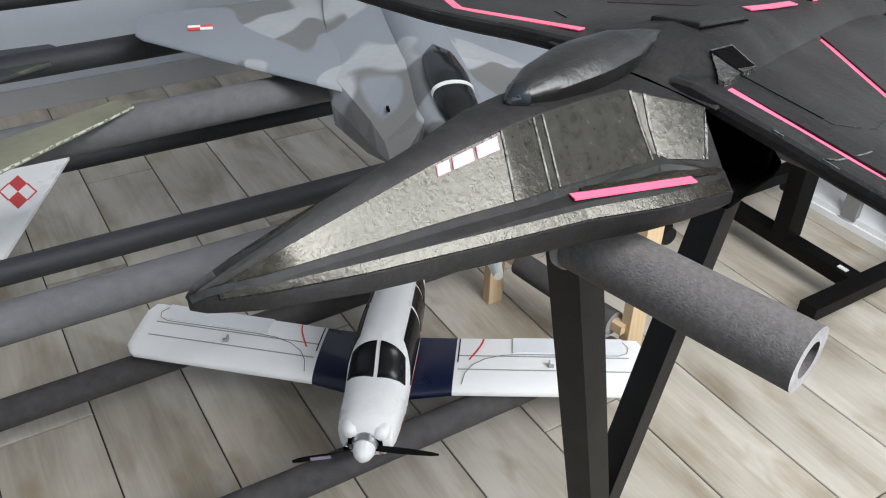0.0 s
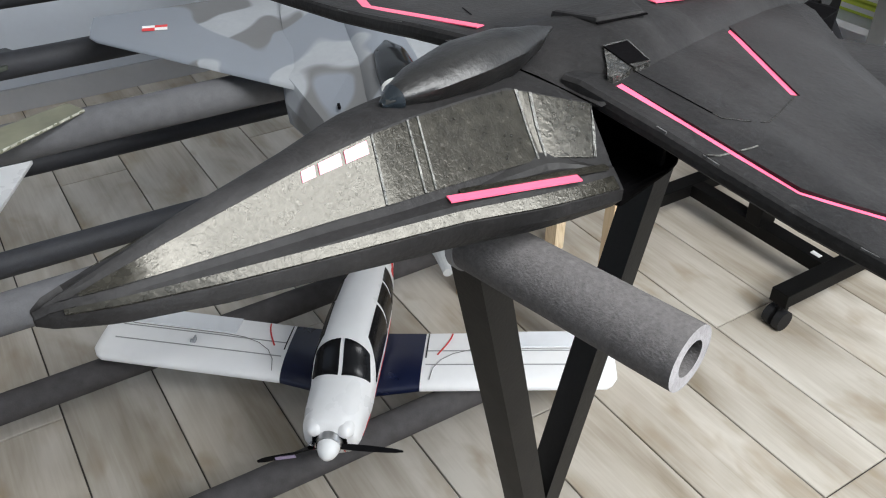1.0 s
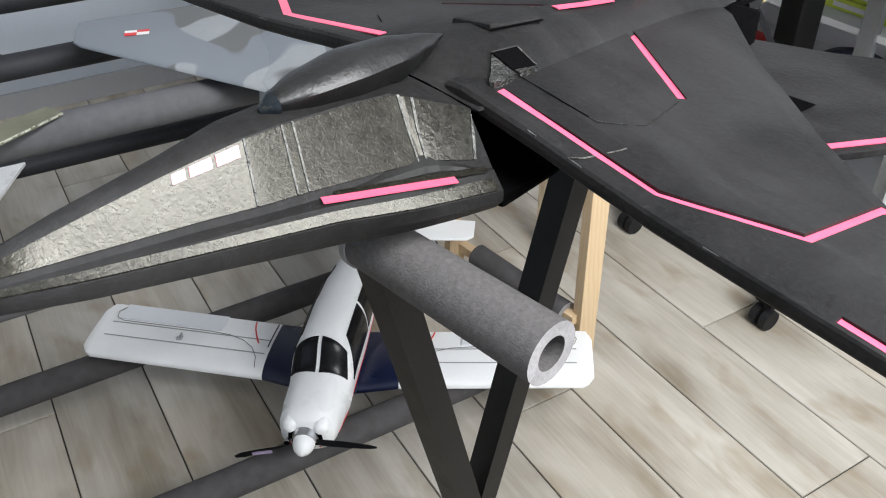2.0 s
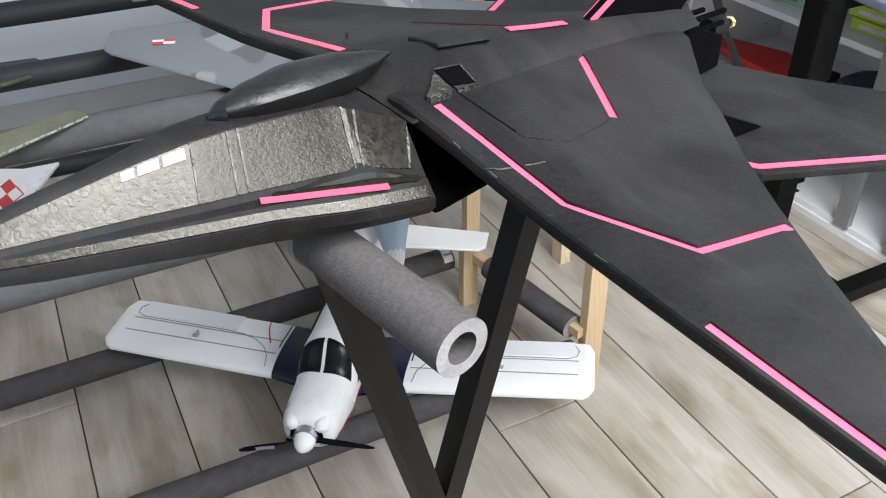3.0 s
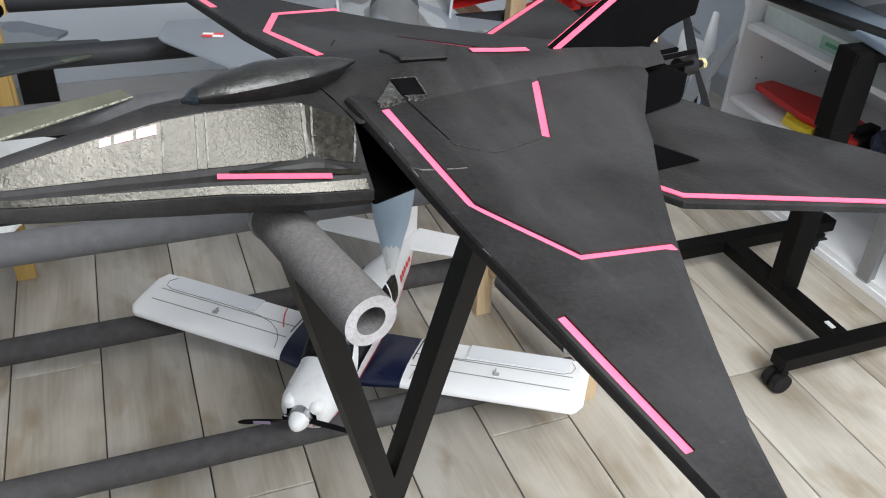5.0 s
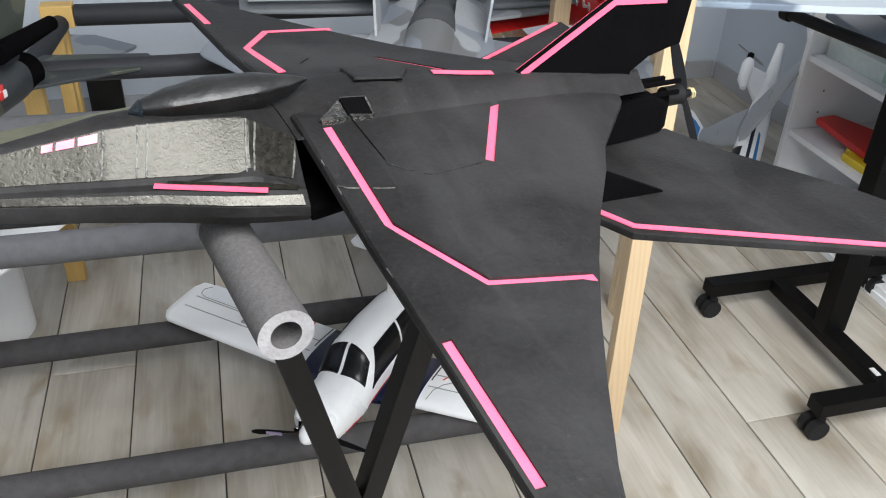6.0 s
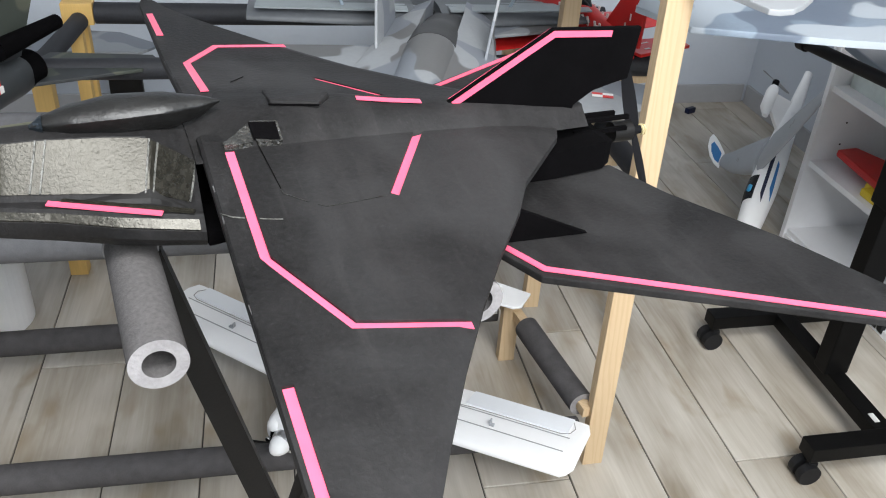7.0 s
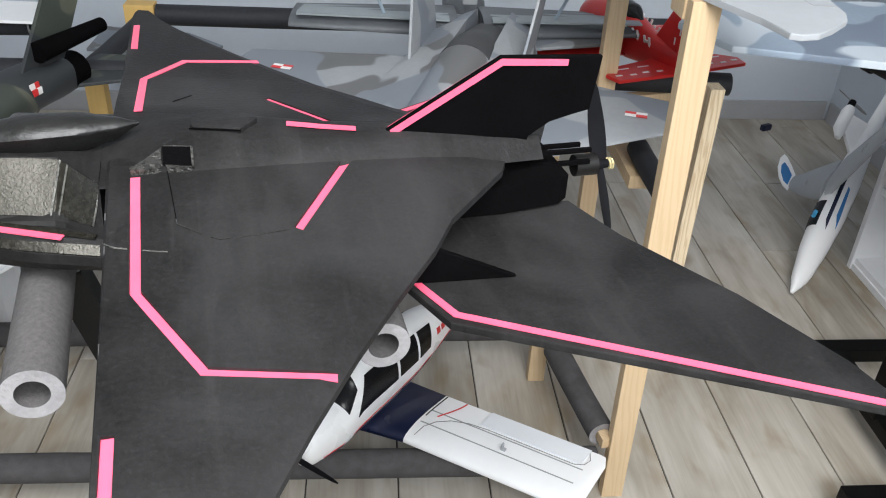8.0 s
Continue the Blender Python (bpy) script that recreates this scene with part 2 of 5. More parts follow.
M_ALU = mat("grey_metal", (0.33, 0.34, 0.35), 0.45, metal=0.6)
M_CAMOG = camo("grey_camouflage", [(0.285, 0.298, 0.312), (0.128, 0.128, 0.128), (0.185, 0.202, 0.228)], 5.2, 0.5, 2.0)
M_CAMOD = camo("green_camouflage", [(0.040, 0.047, 0.038), (0.085, 0.088, 0.064), (0.026, 0.029, 0.031)], 6.0, 0.6, 5.0)
M_OLIVE = mat("olive_paint", (0.165, 0.165, 0.115), 0.65, var=0.25, scale=9, bump=0.15)
M_LBLUE = mat("pale_blue_paint", (0.33, 0.40, 0.47), 0.45, var=0.08)
M_GREYP = mat("grey_paint", (0.10, 0.108, 0.117), 0.5, var=0.2)
M_RACER = mat("racing_red", (0.56, 0.020, 0.018), 0.35, var=0.1)
M_BLUE = mat("blue_film", (0.03, 0.17, 0.42), 0.35, var=0.08)
M_CLEAR = mat("dark_canopy", (0.010, 0.011, 0.012), 0.10, spec=0.35)
M_YELLOW = mat("yellow_plastic", (0.75, 0.55, 0.03), 0.4)
M_LIME = mat("lime_packaging", (0.62, 0.70, 0.08), 0.5)
M_BAG = mat("navy_bag", (0.015, 0.02, 0.05), 0.5, bump=0.3)
M_GREEN = mat("green_print", (0.08, 0.32, 0.16), 0.5)
M_CARD = mat("pale_box_card", (0.62, 0.68, 0.66), 0.6)
M_TEXTW = mat("white_lettering", (0.78, 0.76, 0.74), 0.45)
M_FOAMW = mat("white_foam_sheet", (0.36, 0.375, 0.392), 0.55, var=0.06, scale=9, bump=0.1)
M_CREAM = mat("dirty_white", (0.62, 0.62, 0.60), 0.55, var=0.08, scale=5)


# ---------------------------------------------------------------- mesh helpers
def part(name, bm, material, parent=None, label="", smooth=False, angle=40):
    """Links a bmesh as one mesh object, under a thing or a part where one is given."""
    bmesh.ops.recalc_face_normals(bm, faces=bm.faces[:])
    me = bpy.data.meshes.new(name)
    bm.to_mesh(me)
    bm.free()
    for mm in (material if isinstance(material, (list, tuple)) else [material]):
        me.materials.append(mm)
    if smooth:
        me.shade_smooth()
        me.set_sharp_from_angle(angle=radians(angle))
    ob = new(name, me)
    if parent is not None:
        ob.parent = parent
    return tagged(ob, label)


def thing(name, m, label, category, group=""):
    ob = new(name)
    ob.empty_display_size = 0.05
    ob.matrix_world = m
    return tagged(ob, label, category, group)


def box(bm, c, s, m=None, bev=0.0):
    r = bmesh.ops.create_cube(bm, size=1.0)
    vs = r["verts"]
    t = Matrix.LocRotScale(c, None, s)
    bmesh.ops.transform(bm, matrix=(m @ t) if m else t, verts=vs)
    if bev:
        es = list({e for v in vs for e in v.link_edges})
        bmesh.ops.bevel(bm, geom=es, offset=bev, segments=2, affect="EDGES", profile=0.6)
    return bm


def loft(bm, rings, caps=True, close=True):
    """Joins rings of equally many points."""
    vr = [[bm.verts.new(p) for p in r] for r in rings]
    n = len(rings[0])
    for a, b in zip(vr, vr[1:]):
        for i in range(n if close else n - 1):
            j = (i + 1) % n
            bm.faces.new((a[i], a[j], b[j], b[i]))
    if caps and close:
        bm.faces.new(vr[0][::-1])
        bm.faces.new(vr[-1])
    return bm


def prism(bm, pts, z0, z1, m=None, bev=0.0):
    """A flat plate from an outline in x, y."""
    lo = [Vector((x, y, z0)) for x, y in pts]
    hi = [Vector((x, y, z1)) for x, y in pts]
    if m:
        lo, hi = [m @ p for p in lo], [m @ p for p in hi]
    before = set(bm.verts)
    loft(bm, [lo, hi])
    if bev:
        es = list({e for v in bm.verts if v not in before for e in v.link_edges})
        bmesh.ops.bevel(bm, geom=es, offset=bev, segments=2, affect="EDGES", profile=0.6)
    return bm


def ring(c, ax, r, seg=20, flat=1.0):
    ax = Vector(ax).normalized()
    a = ax.cross(Vector((0, 0, 1)) if abs(ax.z) < 0.9 else Vector((1, 0, 0))).normalized()
    b = ax.cross(a)
    return [Vector(c) + a * (r * math.cos(k * math.tau / seg)) + b * (r * flat * math.sin(k * math.tau / seg)) for k in range(seg)]


def rod(bm, p0, p1, r0, r1=None, seg=16):
    p0, p1 = Vector(p0), Vector(p1)
    return loft(bm, [ring(p0, p1 - p0, r0, seg), ring(p1, p1 - p0, r0 if r1 is None else r1, seg)])


def pipe(bm, p0, p1, ro, ri, seg=28, cuts=1, sag=0.0, wob=0.0):
    """A hollow foam sleeve: outer and inner skin with flat ends."""
    p0, p1 = Vector(p0), Vector(p1)
    d = p1 - p0
    outer, inner = [], []
    for k in range(cuts + 1):
        f = k / cuts
        c = p0 + d * f - Vector((0, 0, sag * 4 * f * (1 - f)))
        ro2 = ro * (1 + wob * noise.noise(c * 9))
        outer.append(ring(c, d, ro2, seg))
        inner.append(ring(c, d, ri, seg))
    rr = outer + inner[::-1]
    vr = [[bm.verts.new(p) for p in r] for r in rr]
    for i in range(len(vr)):
        a, b = vr[i], vr[(i + 1) % len(vr)]
        for k in range(seg):
            bm.faces.new((a[k], a[(k + 1) % seg], b[(k + 1) % seg], b[k]))
    return bm


def ribbon(bm, pts, width, thick, up=(0, 0, 1)):
    """A thin strip of tape along a line of points, mitred at its bends."""
    pts = [Vector(p) for p in pts]
    up = Vector(up)
    left, right = [], []
    for i, p in enumerate(pts):
        d0 = (p - pts[i - 1]).normalized() if i else (pts[1] - p).normalized()
        d1 = (pts[i + 1] - p).normalized() if i + 1 < len(pts) else d0
        s0, s1 = up.cross(d0).normalized(), up.cross(d1).normalized()
        s = (s0 + s1).normalized()
        s = s * (width / 2 / max(0.5, s.dot(s0)))
        left.append(p + s)
        right.append(p - s)
    rings = [[l, r, r + up * thick, l + up * thick] for l, r in zip(left, right)]
    return loft(bm, rings)


def sup(th, a, b, n):
    c, s = math.cos(th), math.sin(th)
    return a * math.copysign(abs(c) ** (2 / n), c), b * math.copysign(abs(s) ** (2 / n), s)


def lerp_rows(rows, x):
    """Reads a table of stations at x, the first column."""
    rows = sorted(rows)
    for a, b in zip(rows, rows[1:]):
        if x <= b[0]:
            f = max(0.0, (x - a[0]) / (b[0] - a[0]))
            f = f * f * (3 - 2 * f) * 0.5 + f * 0.5
            return [p + (q - p) * f for p, q in zip(a[1:], b[1:])]
    return list(rows[-1][1:])


def body_point(rows, x, th, grow=0.0, n=2.6):
    hw, zb, zt = lerp_rows(rows, x)
    y, z = sup(th, hw + grow, (zt - zb) / 2 + grow, n)
    return Vector((x, y, (zt + zb) / 2 + z))


def body(bm, rows, steps=28, seg=28, n=2.6, x0=None, x1=None):
    xs = sorted(r[0] for r in rows)
    x0, x1 = xs[0] if x0 is None else x0, xs[-1] if x1 is None else x1
    rings = [[body_point(rows, x0 + (x1 - x0) * k / steps, math.tau * i / seg, 0, n) for i in range(seg)] for k in range(steps + 1)]
    return loft(bm, rings)


def patch(bm, rows, corners, n=2.6, grow=0.0012, k=6):
    """A film that lies on a body: corners are (x, angle) in order round the patch."""
    a, b, c, d = corners
    g = []
    for i in range(k + 1):
        row = []
        for j in range(k + 1):
            u, v = i / k, j / k
            x = (a[0] * (1 - u) + b[0] * u) * (1 - v) + (d[0] * (1 - u) + c[0] * u) * v
            t = (a[1] * (1 - u) + b[1] * u) * (1 - v) + (d[1] * (1 - u) + c[1] * u) * v
            row.append((body_point(rows, x, radians(t), grow, n), body_point(rows, x, radians(t), grow - 0.004, n)))
        g.append(row)
    top = [[bm.verts.new(p[0]) for p in r] for r in g]
    bot = [[bm.verts.new(p[1]) for p in r] for r in g]
    for i in range(k):
        for j in range(k):
            bm.faces.new((top[i][j], top[i + 1][j], top[i + 1][j + 1], top[i][j + 1]))
            bm.faces.new((bot[i][j], bot[i][j + 1], bot[i + 1][j + 1], bot[i + 1][j]))
    for i in range(k):
        bm.faces.new((top[i][0], bot[i][0], bot[i + 1][0], top[i + 1][0]))
        bm.faces.new((top[i][k], top[i + 1][k], bot[i + 1][k], bot[i][k]))
        bm.faces.new((top[0][i], top[0][i + 1], bot[0][i + 1], bot[0][i]))
        bm.faces.new((top[k][i], bot[k][i], bot[k][i + 1], top[k][i + 1]))
    return bm


def wing_panel(bm, stations, section):
    """Rings across the span. A station: (y, x_lead, x_trail, z, thickness); section: (chord share, height share)."""
    return loft(bm, [[Vector((xl + (xt - xl) * c, y, z + h * t)) for c, h in section] for y, xl, xt, z, t in stations])


FOIL = [(0, 0), (0.004, 0.28), (0.015, 0.48), (0.05, 0.68), (0.14, 0.9), (0.3, 1.0), (0.55, 0.8), (0.8, 0.42), (1, 0.08), (1, -0.04), (0.8, -0.05), (0.5, -0.1), (0.2, -0.15), (0.05, -0.18), (0.015, -0.15), (0.004, -0.1)]
SLAB = [(0, -0.5), (0.002, -0.2), (0.010, -0.03), (0.028, 0), (0.12, 0), (0.5, 0), (0.9, 0), (1, -0.25), (1, -0.75), (0.9, -1), (0.5, -1), (0.12, -1), (0.028, -1), (0.010, -0.95), (0.002, -0.8)]


# ---------------------------------------------------------------- the room
X0, X1, Y0, Y1, H = -2.5, 2.5, -1.25, 2.92, 2.7
floor = tagged(part("floor", box(bmesh.new(), (0, (Y0 + Y1) / 2, -0.055), (5.32, Y1 - Y0 + 0.32, 0.10)), M_GROUT), "grey-beige wood-look planked floor with dark joints", "floor", kind="structure")
bm = bmesh.new()
for xa, xb, ya, yb in ((-2.66, -0.01, Y0 - 0.16, Y1 + 0.16), (1.21, 2.66, Y0 - 0.16, Y1 + 0.16), (-0.01, 1.21, Y0 - 0.16, -1.16), (-0.01, 1.21, -0.34, Y1 + 0.16)):
    box(bm, ((xa + xb) / 2, (ya + yb) / 2, H + 0.06), (xb - xa, yb - ya, 0.12))
ceil = tagged(part("ceiling", bm, M_CEIL), "plain white painted ceiling with a roof window opening", "ceiling", kind="structure")
tagged(part("wall_north", box(bmesh.new(), (0, Y1 + 0.08, H / 2), (5.0, 0.16, H)), M_WALL), "pale grey-white painted wall behind the racks", "wall", kind="structure")
tagged(part("wall_east", box(bmesh.new(), (X1 + 0.08, (Y0 + Y1) / 2, H / 2), (0.16, Y1 - Y0, H)), M_WALL), "pale grey-white painted side wall", "wall", kind="structure")


def wall_with_window(name, axis, at, a0, a1, w0, w1, z0, z1):
    bm = bmesh.new()
    def blk(p0, p1, q0, q1):
        c, s = ((p0 + p1) / 2, (q0 + q1) / 2), (p1 - p0, q1 - q0)
        if axis == "y":
            box(bm, (c[0], at, c[1]), (s[0], 0.16, s[1]))
        else:
            box(bm, (at, c[0], c[1]), (0.16, s[0], s[1]))
    blk(a0, w0, 0, H)
    blk(w1, a1, 0, H)
    blk(w0, w1, 0, z0)
    blk(w0, w1, z1, H)
    return tagged(part(name, bm, M_WALL), "white painted wall with a wide window opening", "wall", kind="structure")


wall_with_window("wall_south", "y", Y0 - 0.08, X0, X1, 0.58, 1.82, 1.73, 2.51)
wall_with_window("wall_west", "x", X0 - 0.08, Y0, Y1, -0.2, 1.4, 0.95, 2.25)
tagged(part("baseboard", box(bmesh.new(), (0, Y1 - 0.007, 0.04), (4.96, 0.014, 0.08), bev=0.002), M_BASE), "grey baseboard along the wall", "baseboard", kind="structure")
tagged(part("baseboard", box(bmesh.new(), (X1 - 0.007, 0.5, 0.04), (0.014, 4.8, 0.08), bev=0.002), M_BASE), "grey baseboard along the side wall", "baseboard", kind="structure")


# ---------------------------------------------------------------- black model jet
JET = Matrix.Translation((0.4625, 0.40, 0.985)) @ Matrix.Rotation(radians(11.6), 4, "Z")
jet = thing("model_jet", JET, "matt black foam model jet with pink tape lines on a stand", "model airplane")
Z = 0.985


def wing_top(u, v):
    """Height of the wing's upper face: it droops to the tips and towards the rear, more steeply near the root, and leans a little."""
    root = min(0.0092, 0.0125 * max(0.0, 1 - abs(v) / 0.178))
    root *= 1 - max(0.0, 1 - abs(v) / 0.056) * max(0.0, min(1.0, -u / 0.06))
    return 1.060 - 0.098 * abs(v) - 0.10 * (u + 0.05) + 0.018 * v + root


# forward fuselage: u, half width, keel, bottom edge, side top, shoulder, panel foot half width, panel top half width, top
NOSE = [
    (-0.377, 0.001, 1.029, 1.030, 1.032, 1.0335, 0.001, 0.001, 1.034),
    (-0.370, 0.006, 1.0255, 1.027, 1.033, 1.036, 0.004, 0.002, 1.0375),
    (-0.345, 0.016, 1.018, 1.022, 1.031, 1.035, 0.011, 0.004, 1.0435),
    (-0.300, 0.030, 1.010, 1.016, 1.028, 1.033, 0.0190, 0.0075, 1.0525),
    (-0.240, 0.045, 1.002, 1.010, 1.024, 1.031, 0.0305, 0.0095, 1.0615),
    (-0.200, 0.054, 0.996, 1.005, 1.021, 1.030, 0.0400, 0.0140, 1.0675),
    (-0.170, 0.061, 0.992, 1.002, 1.019, 1.028, 0.0435, 0.0155, 1.0680),
    (-0.125, 0.076, 0.987, 0.998, 1.015, 1.025, 0.0500, 0.0175, 1.0660),
    (-0.097, 0.083, 0.9855, 0.9965, 1.013, 1.023, 0.0545, 0.0190, 1.0635),
    (-0.066, 0.089, 0.985, 0.995, 1.010, 1.021, 0.0765, 0.0560, 1.057),
]


def nose_ring(u):
    w, zk, zb, zs, zc, wf, wt, zt = lerp_lin(NOSE, u)
    half = [(0, zk), (0.72 * w, zk + 0.3 * (zb - zk)), (0.93 * w, zb), (w, (zb + zs) / 2), (w, zs), (0.90 * w, zc), (wf + 0.002, zc + 0.001), (wf, zc + 0.004), (wt, zt - 0.002), (wt * 0.6, zt), (0, zt + 0.001)]
    return [Vector((u, -y, z - Z)) for y, z in half] + [Vector((u, y, z - Z)) for y, z in half[-2:0:-1]]


def lerp_lin(rows, x):
    for a, b in zip(rows, rows[1:]):
        if x <= b[0] + 1e-9:
            f = max(0.0, (x - a[0]) / (b[0] - a[0]))
            return [p + (q - p) * f for p, q in zip(a[1:], b[1:])]
    return list(rows[-1][1:])


def side_point(u, f, grow=0.001, side=-1):
    """A point on the slanted side panel: f from its foot (0) to its top (1)."""
    u = min(-0.066, u + 0.010 * (f - 0.6) * max(0.0, min(1.0, (u + 0.30) / 0.06)))
    w, zk, zb, zs, zc, wf, wt, zt = lerp_lin(NOSE, u)
    y, z = wf + (wt - wf) * f, zc + 0.004 + (zt - 0.006 - zc) * f
    n = Vector((0, zt - zc, wf - wt)).normalized()
    return Vector((u, side * (y + n.y * grow), z + n.z * grow - Z))


bm = bmesh.new()
us = sorted([-0.377, -0.374] + [-0.371 + (0.371 - 0.066) * k / 30 for k in range(31)] + [-0.097])
loft(bm, [nose_ring(u) for u in us])
part("fuselage_front", bm, M_BLACK, jet, smooth=True, angle=28)


def side_panel(name, u0, u1, f0, f1, material, label, side=-1, grow=0.0012, k=10):
    bm = bmesh.new()
    rings = []
    for i in range(k + 1):
        u = u0 + (u1 - u0) * i / k
        rings.append([side_point(u, f0, grow, side), side_point(u, (f0 + f1) / 2, grow, side), side_point(u, f1, grow, side), side_point(u, f1, -0.002, side), side_point(u, f0, -0.002, side)])
    loft(bm, rings)
    return part(name, bm, material, jet, label, smooth=True, angle=30)


for sd in (-1, 1):
    if sd < 0:
        side_panel("side_panel", -0.358, -0.2027, 0.04, 0.97, M_GLOSS, "crinkled glossy black film", sd)
    for ua, ub in () if sd > 0 else ((-0.2013, -0.1787), (-0.1773, -0.1717), (-0.1703, -0.0992), (-0.0978, -0.0937), (-0.0923, -0.0690)):
        film, words = (M_GLOSS, "crinkled glossy black film") if ua > -0.095 else (M_SLICK, "slick crinkled black film")
        side_panel("side_panel", ua, ub, 0.04, 0.97, film, words, sd)
    for u in (-0.2020, -0.1780, -0.1710, -0.0985, -0.0930, -0.0683) if sd < 0 else ():
        side_panel("panel_seam", u - 0.0006, u + 0.0006, 0.05, 0.98, M_SEAM, "worn raised seam", sd, 0.002, 2)
    # three pink squares under the canopy edge
    for a, b in ((-0.2445, -0.2370), (-0.2347, -0.2220), (-0.2195, -0.2060)) if sd < 0 else ():
        side_panel("tape_square", a, b, 0.76, 0.93, M_PINKG, "glossy bright pink tape", sd, 0.0022, 2)
    # tape and glossy edge along the chine
    if sd < 0:
        bm = bmesh.new()
        ribbon(bm, [(-0.173, sd * 0.0490, 1.0285 - Z + 0.001), (-0.095, sd * 0.0770, 1.0228 - Z + 0.001)], 0.0064, 0.001)
        part("tape_stripe", bm, M_PINK, jet, "bright pink tape")
        bm = bmesh.new()
        ribbon(bm, [(-0.163, sd * 0.0470, 1.0285 - Z), (-0.072, sd * 0.0790, 1.0225 - Z)], 0.0048, 0.0018)
        part("ledge_film", bm, M_SLICK, jet, "narrow crinkled film ledge above the tape")
    for ua, ub, film, words in ((-0.366, -0.07, M_GLOSS, "scuffed glossy black edge film"),):
        bm = bmesh.new()
        rings = []
        for i in range(33):
            u = ua + (ub - ua) * i / 32
            w, zk, zb, zs, zc, wf, wt, zt = lerp_lin(NOSE, u)
            inner = 0.90 + 0.035 * max(0.0, min(1.0, (u + 0.30) / 0.10))
            a, b = Vector((u, sd * w * inner, zs + (zc - zs) * (1 - inner) / 0.1 - Z)), Vector((u, sd * w, zs - Z + 0.001))
            up = Vector((0, sd * 0.0008, 0.0012))
            rings.append([a + up, b + up, b - up, a - up])
        loft(bm, rings)
        part("chine_edge", bm, film, jet, words)

# blister that hides the join of panel and chine
for sd in (-1, 1):
    bm = bmesh.new()
    rings = []
    for i in range(13):
        f = i / 12
        u = -0.160 + 0.088 * f
        w, zk, zb, zs, zc, wf, wt, zt = lerp_lin(NOSE, u)
        h = 0.0072 * max(0.0, min(f / 0.70, (1 - f) / 0.30)) ** 0.85 + 0.0005
        rings.append([Vector((u, sd * (wf + 0.006), zc - Z)), Vector((u, sd * (wf + 0.003), zc + h * 0.6 - Z)), Vector((u, sd * (wf - 0.004), zc + h + 0.002 - Z)), Vector((u, sd * (wf - 0.01), zc - Z))])
    loft(bm, rings)
    part("side_blister", bm, M_STEEL, jet, "smooth black blister")

# canopy pod on top
POD = [(-0.178, 0.0015, 1.0685, 1.071), (-0.168, 0.009, 1.064, 1.078), (-0.145, 0.017, 1.060, 1.084), (-0.115, 0.021, 1.058, 1.088), (-0.080, 0.018, 1.060, 1.087), (-0.055, 0.010, 1.066, 1.083), (-0.036, 0.001, 1.076, 1.0785)]
bm = bmesh.new()
HALF = [(0, 0), (0.42, 0.0), (0.62, 0.14), (0.97, 0.60), (1.0, 0.68), (0.93, 0.77), (0.62, 0.92), (0.28, 0.985), (0, 1)]
rings = []
for k in range(25):
    u = -0.178 + 0.142 * k / 24
    b, c, d = lerp_rows(POD, u)
    rings.append([Vector((u, -y * b, c + h * (d - c) - Z)) for y, h in HALF] + [Vector((u, y * b, c + h * (d - c) - Z)) for y, h in HALF[-2:0:-1]])
part("canopy", loft(bm, rings), M_SATIN, jet, "satin black canopy with a hard ridge along each side", smooth=True, angle=40)
bm = bmesh.new()
body(bm, [(a, b + 0.0004, c - Z - 0.0004, d - Z + 0.0004) for a, b, c, d in POD], 4, 20, 2.1, -0.1778, -0.168)
part("canopy_tip", bm, mat("blue_black_gloss", (0.010, 0.014, 0.018), 0.22, bump=0.4, bscale=140), jet, "shiny blue-black tip", smooth=True)

# centre body, spine, intakes and rear block
bm = bmesh.new()
SPINE = [(-0.066, 0.056, 1.0590), (-0.03, 0.052, 1.0700), (0.03, 0.046, 1.0725), (0.10, 0.038, 1.063), (0.18, 0.030, 1.056), (0.25, 0.020, 1.046), (0.305, 0.010, 1.0405)]
rings = []
for u, w, zt in SPINE:
    rings.append([Vector((u, y, z - Z)) for y, z in ((-w - 0.010, wing_top(u, -w) - 0.008), (-w, min(zt - 0.006, wing_top(u, -w) + 0.001)), (-w * 0.62, zt - 0.004), (-w * 0.3, zt), (w * 0.3, zt), (w * 0.62, zt - 0.004), (w, min(zt - 0.006, wing_top(u, w) + 0.001)), (w + 0.010, wing_top(u, w) - 0.008))])
loft(bm, rings)
part("spine", bm, M_BLACK, jet, smooth=True, angle=75)
bm = bmesh.new()
loft(bm, [[Vector((u, y, z - Z)) for y, z in ((-w, zb), (-w, zt), (w, zt), (w, zb))] for u, w, zb, zt in ((-0.064, 0.034, 0.987, 1.045), (0.05, 0.044, 0.986, 1.028), (0.20, 0.044, 0.986, 1.012), (0.262, 0.044, 0.986, 1.013), (0.315, 0.040, 0.988, 1.016), (0.325, 0.034, 0.990, 1.014))])
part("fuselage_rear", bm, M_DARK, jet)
for sd in (-1, 1):
    bm = bmesh.new()
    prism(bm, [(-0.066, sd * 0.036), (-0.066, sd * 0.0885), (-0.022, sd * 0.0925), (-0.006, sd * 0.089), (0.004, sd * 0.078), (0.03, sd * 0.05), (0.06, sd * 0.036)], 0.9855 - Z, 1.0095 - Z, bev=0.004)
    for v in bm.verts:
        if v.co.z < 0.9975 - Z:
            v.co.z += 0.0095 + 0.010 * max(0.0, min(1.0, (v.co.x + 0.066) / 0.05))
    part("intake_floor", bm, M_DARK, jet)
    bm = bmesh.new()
    # solid black plate stands in for the shade inside the intake
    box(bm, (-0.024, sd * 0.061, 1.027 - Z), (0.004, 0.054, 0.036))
    part("intake_duct", bm, M_DARK, jet, "black plate painted as the shade in the intake opening")

